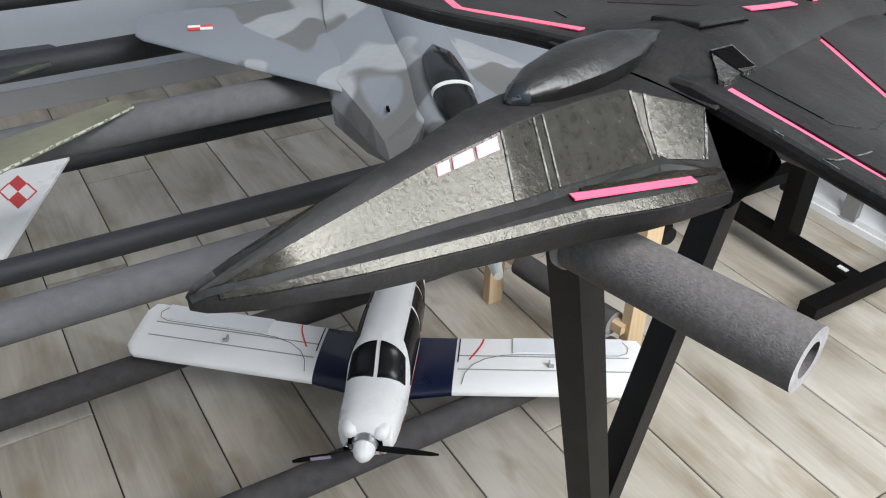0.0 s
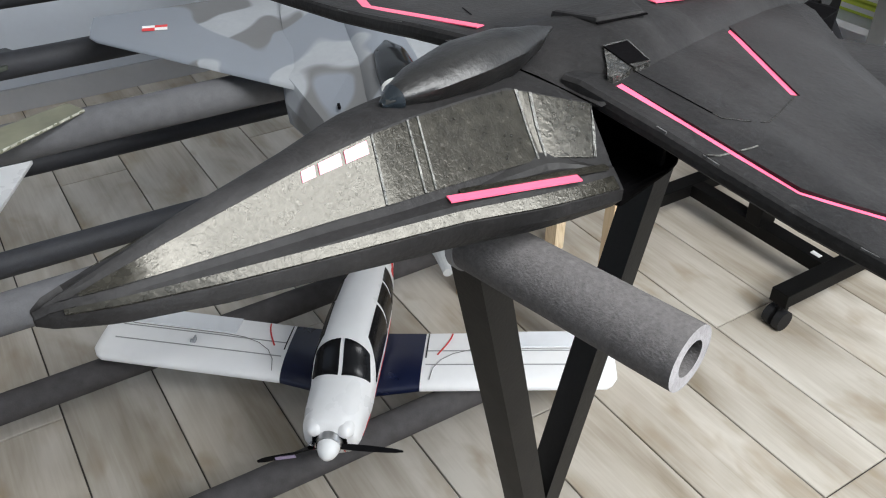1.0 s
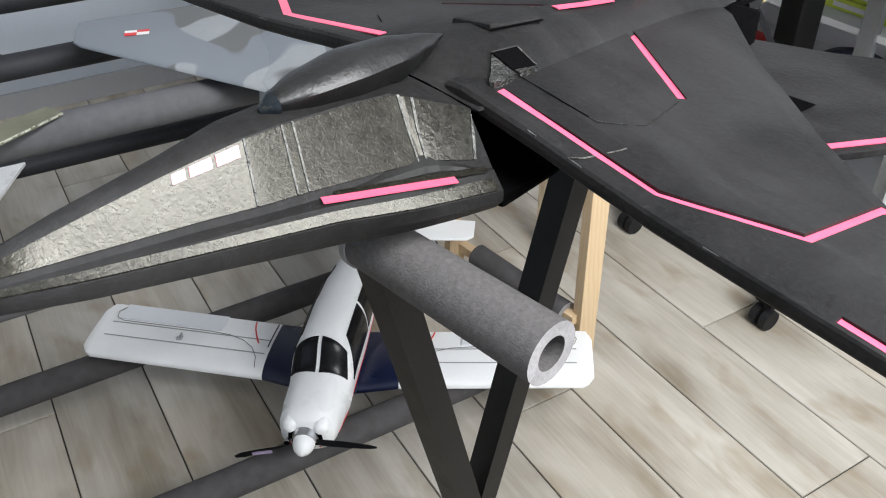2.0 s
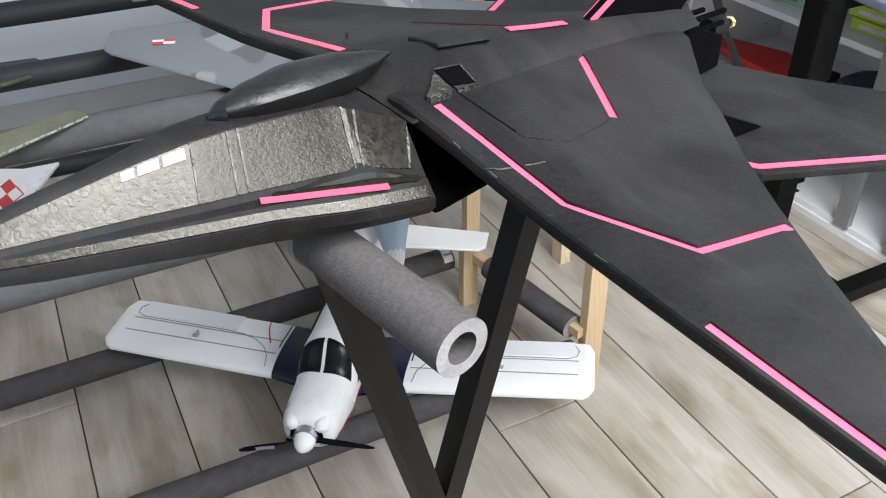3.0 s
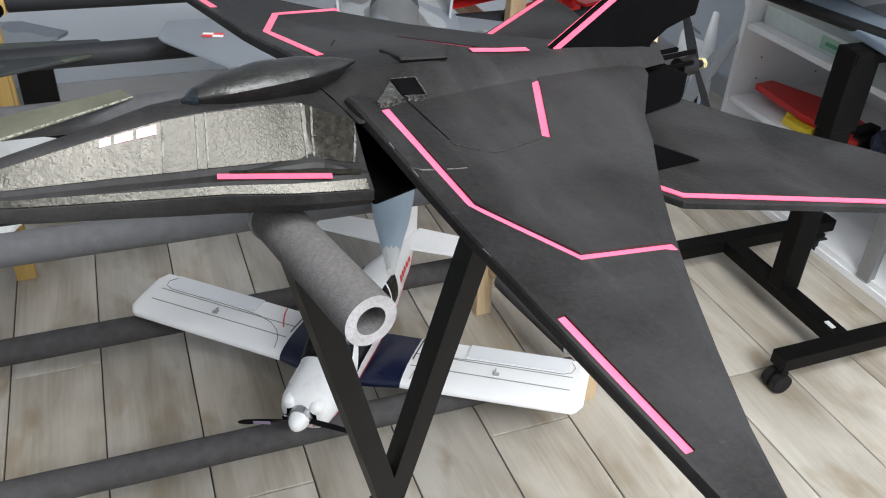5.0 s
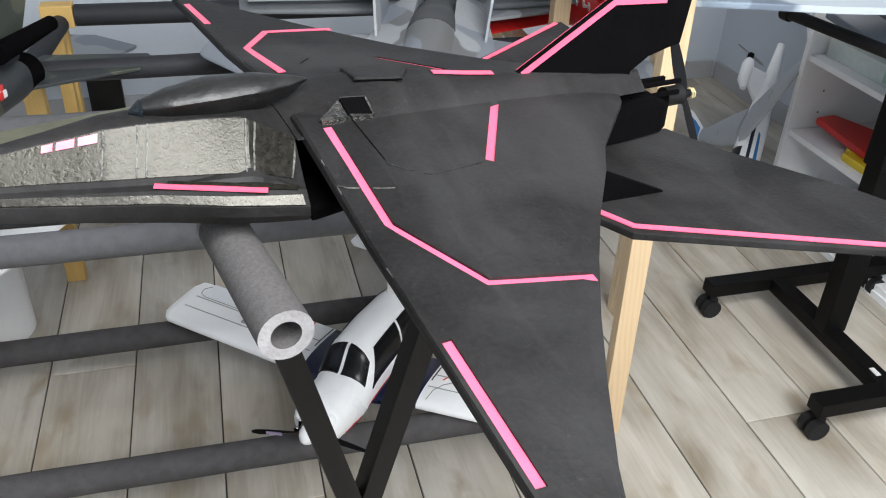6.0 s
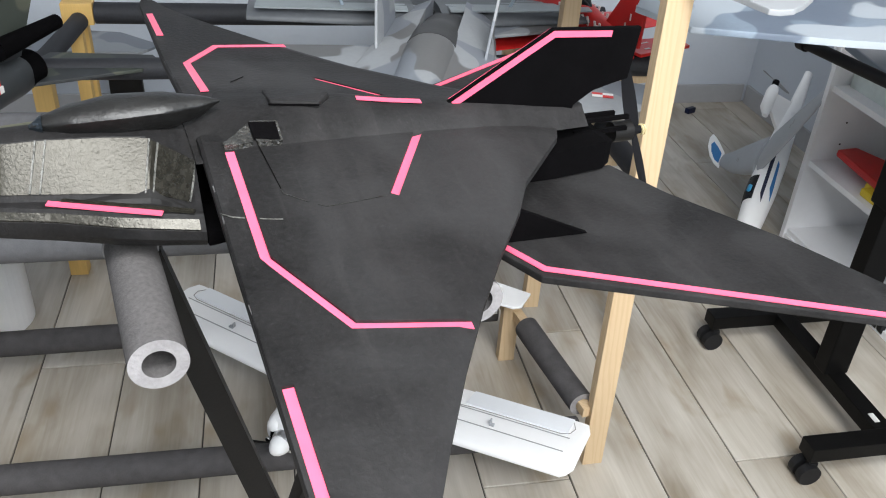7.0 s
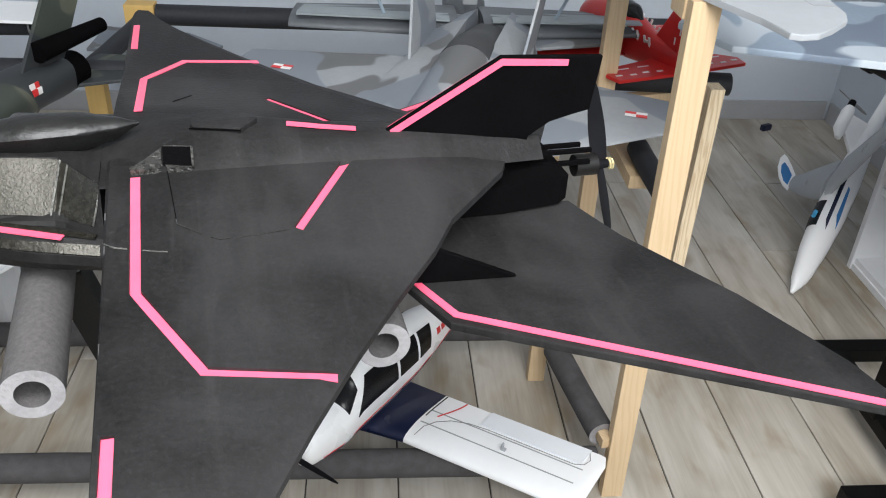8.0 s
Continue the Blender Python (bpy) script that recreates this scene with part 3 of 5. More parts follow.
TE = [(0.030, 0.264), (0.044, 0.257), (0.107, 0.194), (0.142, 0.171), (0.193, 0.130), (0.244, 0.093), (0.298, 0.057), (0.352, 0.024), (0.404, -0.006), (0.450, -0.028), (0.476, -0.036)]
for sd in (-1, 1):
    bm = bmesh.new()
    wing_panel(bm, [(sd * v, -0.061 + (0.002 if v > 0.45 else 0), te, 0, 0.014 - 0.010 * v) for v, te in TE] + [(sd * 0.490, -0.056, -0.042, 0, 0.008)], SLAB)
    for v in bm.verts:
        v.co.z += wing_top(v.co.x, v.co.y) - Z
    wg = part("wing", bm, M_BLACK, jet, "matt black foam wing with a rounded leading edge")
    up = 0.0006

    def onw(u, v, e=0.0):
        return (u, sd * v, wing_top(u, sd * v) - Z + up + e)
    # the tape lies at the bottom of shallow cut grooves
    for line in ([(-0.040, 0.058), (-0.040, 0.180), (-0.001, 0.252), (0.0765, 0.2626)], [(-0.053, 0.295), (-0.054, 0.404)], [(0.129, 0.026), (0.072, 0.120)]):
        pts = []
        for (a, b), (c, d) in zip(line, line[1:]):
            pts += [(a + (c - a) * k / 4, b + (d - b) * k / 4) for k in range(4)]
        pts.append(line[-1])
        gd = 0.0036 if sd < 0 else 0.0036 if len(line) == 2 and line[0][0] > 0 else 0.0010
        cutter = part("groove", ribbon(bmesh.new(), [onw(*p, -gd) for p in pts], 0.0072, 0.0072), M_BLACK, jet)
        cut = wg.modifiers.new("groove", "BOOLEAN")
        cut.operation, cut.object = "DIFFERENCE", cutter
        bpy.context.view_layer.update()
        carved = bpy.data.meshes.new_from_object(wg.evaluated_get(bpy.context.evaluated_depsgraph_get()))
        wg.modifiers.clear()
        wg.data = carved
        bpy.data.objects.remove(cutter)
        bm = bmesh.new()
        ribbon(bm, [onw(*p, 0.0002 - gd) for p in pts], 0.0070, 0.0008)
        part("tape_stripe", bm, M_PINK, jet, "bright pink tape")
    bm = bmesh.new()
    ribbon(bm, [onw(*p, -0.0004) for p in (((-0.017, 0.052), (-0.0125, 0.108)) if sd < 0 else ((-0.012, 0.094), (0.004, 0.119)))], 0.0006, 0.0005)
    part("hatch_groove", bm, M_DARK, jet, "dark cut groove of a hexagonal hatch")
    if sd < 0:
        bm = bmesh.new()
        ribbon(bm, [onw(*p, -0.0003) for p in ((-0.0125, 0.109), (-0.012, 0.114), (0.004, 0.125))], 0.0007, 0.0004)
        ribbon(bm, [onw(*p, -0.0003) for p in ((0.010, 0.1285), (0.016, 0.131), (0.040, 0.127), (0.066, 0.1215))], 0.0005, 0.0004)
        part("hatch_groove", bm, M_SCRAP, jet, "faint worn groove of the hatch")
    # fraying along the leading edge, its pale slivers also painted-on highlights
    bm = bmesh.new()
    rng_e = random.Random(5 + sd)
    v0 = 0.10
    while v0 < 0.46:
        ln = rng_e.uniform(0.004, 0.016)
        c = -0.0598 + rng_e.uniform(0.0, 0.0018)
        ribbon(bm, [(c, sd * v0, wing_top(c, sd * v0) - Z - 0.0024), (c + rng_e.uniform(-0.0004, 0.0006), sd * (v0 + ln), wing_top(c, sd * (v0 + ln)) - Z - 0.0024)], rng_e.uniform(0.0008, 0.0018), 0.0016)
        v0 += ln + rng_e.uniform(0.004, 0.03)
    tagged(part("frayed_edge", bm, mat("highlight_foam", (0.060, 0.060, 0.060), 0.9, var=0.5, scale=90, bump=0.6, bscale=300), jet), "pale frayed foam and painted highlights along the leading edge", kind="stuff")
    if sd < 0:
        bm = bmesh.new()
        ribbon(bm, [onw(*p, -0.0003) for p in ((-0.0605, 0.1335), (-0.053, 0.1375), (-0.045, 0.139))], 0.0011, 0.0005)
        ribbon(bm, [onw(*p, -0.0003) for p in ((-0.035, 0.1405), (-0.026, 0.142), (-0.019, 0.1425))], 0.0009, 0.0005)
        part("glue_joint", bm, M_SEAM, jet, "pale worn glue joint")

# tailplane
TAIL = [(0.118, 0.030), (0.124, 0.064), (0.172, 0.187), (0.430, 0.338), (0.447, 0.342), (0.438, 0.290), (0.404, 0.200), (0.351, 0.097), (0.330, 0.030)]
for sd in (-1, 1):
    bm = bmesh.new()
    prism(bm, [(u, sd * v) for u, v in TAIL], 0.978 - Z, 0.985 - Z, bev=0.0015)
    droop = 0.045 if sd > 0 else 0.0
    for v in bm.verts:
        v.co.z -= droop * max(0.0, v.co.y - 0.07)
    part("tailplane", bm, M_BLACK, jet, "matt black swept foam tailplane")
    bm = bmesh.new()
    pts = [(0.133, 0.070), (0.178, 0.179)] + [(0.178 + 0.256 * k / 6, 0.179 + 0.156 * k / 6) for k in range(1, 7)]
    ribbon(bm, [(u, sd * v, 0.0004 - droop * max(0.0, v - 0.07)) for u, v in pts], 0.0064, 0.0008)
    part("tape_stripe", bm, M_PINK, jet, "bright pink tape")
    bm = bmesh.new()
    turn = Matrix.Translation((0.177, sd * 0.133, 0)) @ Matrix.Rotation(sd * radians(5), 4, "Z") @ Matrix.Rotation(radians(90), 4, "X")
    prism(bm, [(-0.060, 0.0), (-0.060, 0.030), (-0.004, 0.0315), (0.063, 0.0008)], -0.0025, 0.0025, turn, bev=0.0006)
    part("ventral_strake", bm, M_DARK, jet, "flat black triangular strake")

# fin
up90 = Matrix.Translation((0, -0.004, 0)) @ Matrix.Rotation(radians(90), 4, "X")
FIN = [(0.150, 1.050), (0.262, 1.118), (0.356, 1.114), (0.350, 1.064), (0.312, 1.056), (0.292, 1.043), (0.292, 1.036), (0.150, 1.036)]
bm = bmesh.new()
prism(bm, [(u, z - Z) for u, z in FIN], -0.003, 0.003, up90, bev=0.001)
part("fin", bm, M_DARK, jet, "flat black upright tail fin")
for sd in (-1, 1):
    bm = bmesh.new()
    ribbon(bm, [(u, -0.004 + sd * 0.0035, z - Z) for u, z in ((0.1665, 1.0558), (0.2622, 1.1136), (0.323, 1.1100))], 0.0058, 0.0008, (0, sd, 0))
    part("tape_stripe", bm, M_PINK, jet, "bright pink tape")
bm = bmesh.new()
ribbon(bm, [(0.079, 0.002, 1.0668 - Z), (0.108, -0.002, 1.0635 - Z), (0.136, -0.006, 1.0612 - Z)], 0.0078, 0.0008)
part("tape_stripe", bm, M_PINK, jet, "bright pink tape")

# hatches on the back
bm = bmesh.new()
prism(bm, [(0.004, 0.034), (0.0025, -0.006), (0.041, -0.018), (0.056, 0.004), (0.046, 0.024)], 1.060 - Z, 1.0760 - Z, bev=0.0025)
for v in bm.verts:
    if v.co.z > 1.066 - Z:
        v.co.z -= 0.20 * max(0.0, v.co.y - 0.004)
    v.co.z -= 0.0020 * min(1, max(0, (v.co.x - 0.015) / 0.045)) * (1 if v.co.z > 1.066 - Z else 0)
part("hatch_cover", bm, M_BLACK, jet, "raised black foam hatch cover")

def spine_z(u, v):
    """Height of the sloping shoulder of the spine."""
    w, zt = lerp_lin(SPINE, u)
    a = abs(v)
    pts = [(0, zt), (0.3 * w, zt), (0.62 * w, zt - 0.004), (w, min(zt - 0.006, wing_top(u, -w) + 0.001)), (w + 0.02, wing_top(u, -w - 0.02) + 0.001)]
    return float(np.interp(a, [p[0] for p in pts], [p[1] for p in pts]))


def skin_sheet(pts, grow=0.0009):
    """A thin film patch lying on the shoulder; pts are u, v along two sides."""
    sheet = bmesh.new()
    rings = []
    for (a, b), (c, d) in pts:
        row = [(a + (c - a) * k / 6, b + (d - b) * k / 6) for k in range(7)]
        rings.append([Vector((u, v, max(spine_z(u, v), wing_top(u, v)) + grow - Z)) for u, v in row] + [Vector((u, v, spine_z(u, v) - 0.002 - Z)) for u, v in row[::-1]])
    return loft(sheet, rings)


# no recess is cut: a black sheet gives the servo well's shade
part("servo_well", skin_sheet([((-0.0195, -0.030), (-0.0195, -0.049)), ((0.001, -0.033), (0.001, -0.051))], 0.0027), M_DARK, jet, "dark sheet painted as the shade in the servo well")
for rim in ([((-0.044, -0.052), (-0.043, -0.056)), ((-0.034, -0.044), (-0.034, -0.056)), ((-0.026, -0.036), (-0.026, -0.055)), ((-0.0205, -0.031), (-0.0205, -0.053))], [((-0.019, -0.0285), (-0.019, -0.0298)), ((0.001, -0.0315), (0.001, -0.0328))], [((0.0012, -0.031), (0.0012, -0.050)), ((0.0030, -0.033), (0.0030, -0.050))], [((-0.018, -0.0495), (-0.017, -0.0535)), ((-0.006, -0.0505), (-0.006, -0.0530)), ((0.001, -0.0515), (0.001, -0.0525))]):
    part("film_patch", skin_sheet(rim, 0.0024), M_SCRAP, jet, "crinkled glossy film scrap")
# the raised hatch's shadow line, laid on as a black ribbon
bm = bmesh.new()
ribbon(bm, [(0.0015, -0.0075, 1.0725 - Z), (0.041, -0.0195, 1.0728 - Z)], 0.0020, 0.0008)
part("hatch_gap", bm, M_DARK, jet, "black strip painted as the shadow along the hatch edge")

# motor and propeller
bm = bmesh.new()
for y, z in ((-0.012, 1.026), (-0.012, 1.014), (0.012, 1.020)):
    box(bm, (0.325, y, z - Z), (0.060, 0.004, 0.004))
part("motor_mount", bm, M_DARK, jet, "thin black motor mount rods")
bm = bmesh.new()
rod(bm, (0.344, -0.003, 1.006 - Z), (0.366, -0.003, 1.006 - Z), 0.0105, seg=20)
part("motor", bm, M_STEEL, jet, "small black brushless motor", smooth=True)
prop = part("propeller", rod(bmesh.new(), (0.364, -0.003, 1.005 - Z), (0.379, -0.003, 1.005 - Z), 0.006, 0.004), M_PROP, jet, "black two-bladed pusher propeller")


def blade_rings(c, d, side, length, w, tw0, tw1, k=10):
    """Rings of a twisted blade from the hub c along d; side is the shaft's direction."""
    d, side = Vector(d).normalized(), Vector(side).normalized()
    cr = d.cross(side)
    out = []
    for i in range(k + 1):
        f = i / k
        t = radians(tw0 + (tw1 - tw0) * f)
        ww = w * (0.45 + 0.55 * math.sin(math.pi * min(1, 0.15 + f * 0.75))) * (1 if f < 0.95 else 0.55)
        a = cr * math.cos(t) + side * math.sin(t)
        b = side * math.cos(t) - cr * math.sin(t)
        p = Vector(c) + d * (length * f)
        out.append([p - a * ww, p + b * 0.0012, p + a * ww, p - b * 0.0012])
    return out


for d, bw in (((0, 0.039, 0.069), 0.0110), ((0, -0.040, -0.054), 0.0042)):
    part("blade", loft(bmesh.new(), blade_rings((0.371, -0.003, 1.005 - Z), d, (1, 0, 0), Vector(d).length, bw, 84, 58)), M_PROP, prop, smooth=True)
bm = bmesh.new()
for k in range(14):
    a = k * 0.9
    rod(bm, (0.379 + 0.0004 * k, -0.003 + 0.0052 * math.cos(a), 1.005 - Z + 0.0052 * math.sin(a)), (0.3794 + 0.0004 * k, -0.003 + 0.0052 * math.cos(a + 0.9), 1.005 - Z + 0.0052 * math.sin(a + 0.9)), 0.0010, seg=6)
part("band", bm, mat("cream_rubber", (0.50, 0.42, 0.22), 0.6), prop, "cream rubber band")


# ---------------------------------------------------------------- stand under the jet
stand = thing("model_stand", Matrix.Translation((0.4625, 0.40, 0.0)) @ Matrix.Rotation(radians(11.6), 4, "Z"), "black steel V-shaped stand with grey foam sleeves on its arms", "stand")


def bar(bm, p0, p1, w, d, up=(0, 1, 0)):
    """A rectangular bar between two points."""
    p0, p1, up = Vector(p0), Vector(p1), Vector(up)
    x = (p1 - p0).normalized()
    y = (up - x * up.dot(x)).normalized()
    z = x.cross(y)
    rings = [[p + y * (d / 2 * a) + z * (w / 2 * b) for a, b in ((-1, -1), (1, -1), (1, 1), (-1, 1))] for p in (p0, p1)]
    return loft(bm, rings)


for top, lat, deep in ((-0.110, -0.009, 0.029), (0.1297, 0.001, 0.026)):
    part("leg", bar(bmesh.new(), (-0.002, lat, 0.520), (top, lat, 0.955), 0.0255, deep), M_STEEL, stand, "flat black steel bar")
part("column", bar(bmesh.new(), (-0.002, -0.003, 0.02), (-0.002, -0.003, 0.530), 0.034, 0.030), M_STEEL, stand)
part("base_plate", prism(bmesh.new(), [(-0.16, -0.13), (0.16, -0.13), (0.16, 0.13), (-0.16, 0.13)], 0.0, 0.02, bev=0.004), M_STEEL, stand)
for u0, u1, zc in ((-0.121, -0.116, 0.964), (0.128, 0.124, 0.964)):
    part("arm", rod(bmesh.new(), (u0 - 0.003, 0.045, zc), (u1, -0.105, zc), 0.0105, seg=16), M_STEEL, stand)
    part("collar", pipe(bmesh.new(), (u0 + 0.0006, -0.015, zc), (u0 + 0.0006, -0.0205, zc), 0.0222, 0.0108, 32), mat("grey_plastic", (0.16, 0.16, 0.165), 0.45), stand, "grey plastic end collar", smooth=True)
    for va, vb in ((-0.018, -0.177),):
        fa = (u0 + (u1 - u0) * (0.026 - va) / 0.15 * 1.0, u0 + (u1 - u0) * (-vb - 0.026) / 0.15) if vb < 0 else (u0 - 0.003, u0 - 0.02)
        sl = part("foam_sleeve", pipe(bmesh.new(), (fa[0] if vb > 0 else u0, va, zc), (fa[1], vb, zc), 0.0205, 0.0115, 32, 24, wob=0.03), [M_FOAM, M_CUT], stand, "grey pipe-insulation foam sleeve", smooth=True, angle=50)
        for p in sl.data.polygons:
            if abs(p.normal.y) > 0.9:
                p.material_index = 1


# ---------------------------------------------------------------- white light aircraft on the low rack
PA = Matrix(((-0.582, 0.813, 0, 0.635), (-0.813, -0.582, 0, 1.15), (0, 0, 1, 0.0), (0, 0, 0, 1))) @ Matrix.Rotation(radians(-0.8), 4, "Z")
piper = thing("model_airplane", PA, "white low-wing model airplane with navy wing roots and black windows", "model airplane")
FUS = [(-0.345, 0.011, 0.185, 0.222), (-0.30, 0.018, 0.172, 0.230), (-0.20, 0.034, 0.150, 0.246), (-0.10, 0.048, 0.132, 0.268), (-0.03, 0.055, 0.122, 0.281), (0.06, 0.058, 0.118, 0.288), (0.125, 0.058, 0.118, 0.287), (0.155, 0.058, 0.119, 0.281), (0.194, 0.057, 0.121, 0.239), (0.245, 0.054, 0.131, 0.236), (0.278, 0.051, 0.140, 0.231), (0.292, 0.046, 0.147, 0.224), (0.299, 0.038, 0.154, 0.215), (0.302, 0.029, 0.161, 0.207)]
part("fuselage", body(bmesh.new(), FUS, 130, 40, 2.3), M_WHITE, piper, "glossy white foam fuselage", smooth=True)
# windscreen in two panes, side windows
for sd in (-1, 1):
    a = [(0.197, 90 - sd * 2.2), (0.188, 90 - sd * 60), (0.158, 90 - sd * 50), (0.150, 90 - sd * 2.2)]
    part("windscreen_pane", patch(bmesh.new(), FUS, a, 2.3, 0.0022, 14), M_GLASS, piper, "black film windscreen pane", smooth=True)
    lo, hi = (2, 50) if sd > 0 else (178, 130)
    for x0, x1, x2, x3 in ((0.168, 0.040, 0.036, 0.128), (0.030, -0.034, -0.040, 0.026), (-0.044, -0.088, -0.102, -0.050)):
        part("side_window", patch(bmesh.new(), FUS, [(x0, lo), (x1, lo), (x2, hi), (x3, hi)], 2.3, 0.0016, 10), M_GLASS, piper, "black film side window", smooth=True)
    th = -26 if sd > 0 else 206
    part("side_stripe", patch(bmesh.new(), FUS, [(0.31, th), (-0.28, th + sd * 8), (-0.28, th + sd * 9.6), (0.31, th + sd * 1.4)], 2.3, 0.001, 12), M_RED, piper, "thin red side stripe", smooth=True)
    th -= sd * 9
    part("side_stripe", patch(bmesh.new(), FUS, [(0.30, th), (-0.28, th + sd * 10), (-0.28, th + sd * 14), (0.30, th + sd * 3)], 2.3, 0.001, 12), M_NAVY, piper, "thin navy side stripe", smooth=True)
    # writing on the rear side that cannot be given: bars
    t2 = 12 if sd > 0 else 168
    for k in range(5):
        x = -0.12 - 0.022 * k
        part("registration_bar", patch(bmesh.new(), FUS, [(x, t2), (x - 0.015, t2), (x - 0.015, t2 + sd * 14), (x, t2 + sd * 14)], 2.3, 0.001, 2), M_RED, piper, "dull red registration bar")

# wing halves, with the navy inboard part
WZ = 0.128


def ple(y):
    y = abs(y)
    return 0.147 - 0.026 * y / 0.133 if y < 0.133 else 0.121 - 0.015 * (y - 0.133) / 0.367


def pte(y):
    y = abs(y)
    return -0.038 - 0.003 * y / 0.133 if y < 0.133 else -0.041 - 0.014 * (y - 0.133) / 0.367


def pwing(name, y0, y1, material, label, sd):
    ys = [y0 + (y1 - y0) * k / 6 for k in range(7)]
    sts = [(sd * y, ple(y), pte(y), WZ + 0.055 * y, 0.020 - 0.010 * y) for y in ys]
    if y1 > 0.45:
        sts += [(sd * (y1 + 0.010), ple(y1) - 0.006, pte(y1) + 0.004, WZ + 0.055 * y1 + 0.003, 0.012), (sd * (y1 + 0.020), ple(y1) - 0.022, pte(y1) + 0.030, WZ + 0.055 * y1 + 0.006, 0.004)]
    w = bmesh.new()
    wing_panel(w, sts, FOIL)
    return part(name, w, material, piper, label, smooth=True, angle=35)


def on_wing(x, y, e=0.0008):
    c = (ple(y) - x) / (ple(y) - pte(y))
    h = np.interp(c, [0, 0.004, 0.015, 0.05, 0.14, 0.3, 0.55, 0.8, 1.0], [0.0, 0.28, 0.48, 0.68, 0.9, 1.0, 0.8, 0.42, 0.08])
    return Vector((x, y, WZ + 0.055 * abs(y) + float(h) * (0.020 - 0.010 * abs(y)) + e))


def wp(c, y, e=0.0008):
    """A point of the wing at a share of the chord."""
    return on_wing(ple(y) + (pte(y) - ple(y)) * c, y, e)


for sd in (-1, 1):
    pwing("wing_root", 0.02, 0.133, M_NAVY, "glossy navy-blue wing root", sd)
    pwing("wing", 0.1332, 0.482, M_WHITE, "glossy white foam wing", sd)
    # shade of the two pressed steps, painted as grey ribbons
    for c in (0.30, 0.57):
        bm = bmesh.new()
        ribbon(bm, [wp(c + 0.02, sd * (0.14 + 0.33 * k / 6)) for k in range(7)], 0.0026, 0.0004)
        part("panel_line", bm, M_GREYL, piper, "grey panel line, the painted shade of a pressed step")
    bm = bmesh.new()
    loft(bm, [[wp(c, sd * y, e) for c, e in ((0.66, 0.004), (0.66, 0.0005), (0.99, 0.0003), (0.99, 0.004))] for y in (0.245, 0.32, 0.40, 0.462)])
    part("aileron", bm, mat("tinted_white_film", (0.79, 0.81, 0.84), 0.35, var=0.03), piper, "faintly blue-white aileron sheet")
    bm = bmesh.new()
    ribbon(bm, [wp(0.03 + 0.95 * k / 10, sd * (0.140 + 0.050 * math.sin(k / 10 * math.pi * 0.62) * (k / 10)), 0.0012) for k in range(5, 11)], 0.0030, 0.0005)
    part("red_stripe", bm, M_RED, piper, "thin red stripe")
    bm = bmesh.new()
    ribbon(bm, [wp(0.45 + 0.53 * k / 6, sd * 0.139, 0.0010) for k in range(7)], 0.0024, 0.0005)
    part("trim_stripe", bm, M_STEEL, piper, "thin dark stripe")
    bm = bmesh.new()
    pts = [wp(0.08 + 0.54 * math.sin(min(1.0, k / 5) * math.pi / 2), sd * (0.150 + 0.115 * min(1.0, k / 5) ** 2 + 0.185 * max(0.0, (k - 5) / 4)), 0.0030) for k in range(10)] + [wp(0.68, sd * 0.467, 0.003), wp(0.80, sd * 0.472, 0.003), wp(0.93, sd * 0.462, 0.003)]
    for p, q in zip(pts, pts[1:]):
        rod(bm, p, q, 0.0007, seg=6)
    part("servo_wire", bm, mat("grey_wire", (0.16, 0.15, 0.145), 0.5), piper, "loose dark servo wire")
    bm = bmesh.new()
    box(bm, wp(0.42, sd * 0.315, 0.006), (0.010, 0.003, 0.011))
    box(bm, wp(0.40, sd * 0.319, 0.002), (0.007, 0.010, 0.005))
    part("control_horn", bm, M_FOAMW, piper, "small servo horn")
    # tailplane
    bm = bmesh.new()
    prism(bm, [(-0.255, sd * 0.012), (-0.268, sd * 0.218), (-0.282, sd * 0.233), (-0.342, sd * 0.231), (-0.350, sd * 0.010)], 0.214, 0.220, bev=0.002)
    part("tailplane", bm, M_WHITE, piper, "white tailplane")
bm = bmesh.new()
prism(bm, [(-0.235, 0.232), (-0.315, 0.345), (-0.355, 0.345), (-0.352, 0.215), (-0.25, 0.215)], -0.004, 0.004, Matrix.Rotation(radians(90), 4, "X"), bev=0.0015)
part("fin", bm, M_WHITE, piper, "white upright tail fin")
# cowling mouth, spinner and propeller
for sd in (-1, 1):
    bm = bmesh.new()
    prism(bm, [(0.012, -0.008), (0.030, -0.004), (0.028, 0.012), (0.012, 0.013)] if sd > 0 else [(-0.012, -0.008), (-0.030, -0.004), (-0.028, 0.012), (-0.012, 0.013)], 0.0, 0.004, Matrix.Translation((0.3285, 0, 0.198)) @ Matrix.Rotation(radians(90), 4, "Z") @ Matrix.Rotation(radians(90), 4, "X"))
    part("air_inlet", bm, M_DARK, piper, "black cooling inlet")
# rounded cowl cheeks either side of the spinner, and the engine bolts
for sd in (-1, 1):
    bm = bmesh.new()
    loft(bm, [ring((x, sd * 0.026, 0.214), (1, 0, 0), r, 20) for x, r in ((0.290, 0.014), (0.312, 0.0165), (0.324, 0.0150), (0.331, 0.010), (0.3335, 0.004))])
    part("cowl_cheek", bm, M_WHITE, piper, "rounded white cowl cheek", smooth=True, angle=60)
    bm = bmesh.new()
    rod(bm, (0.326, sd * 0.029, 0.188), (0.337, sd * 0.032, 0.188), 0.0045, seg=12)
    rod(bm, (0.337, sd * 0.032, 0.188), (0.339, sd * 0.032, 0.188), 0.0060, 0.0050, seg=12)
    part("engine_bolt", bm, M_METAL, piper, "bare metal engine bolt", smooth=True)
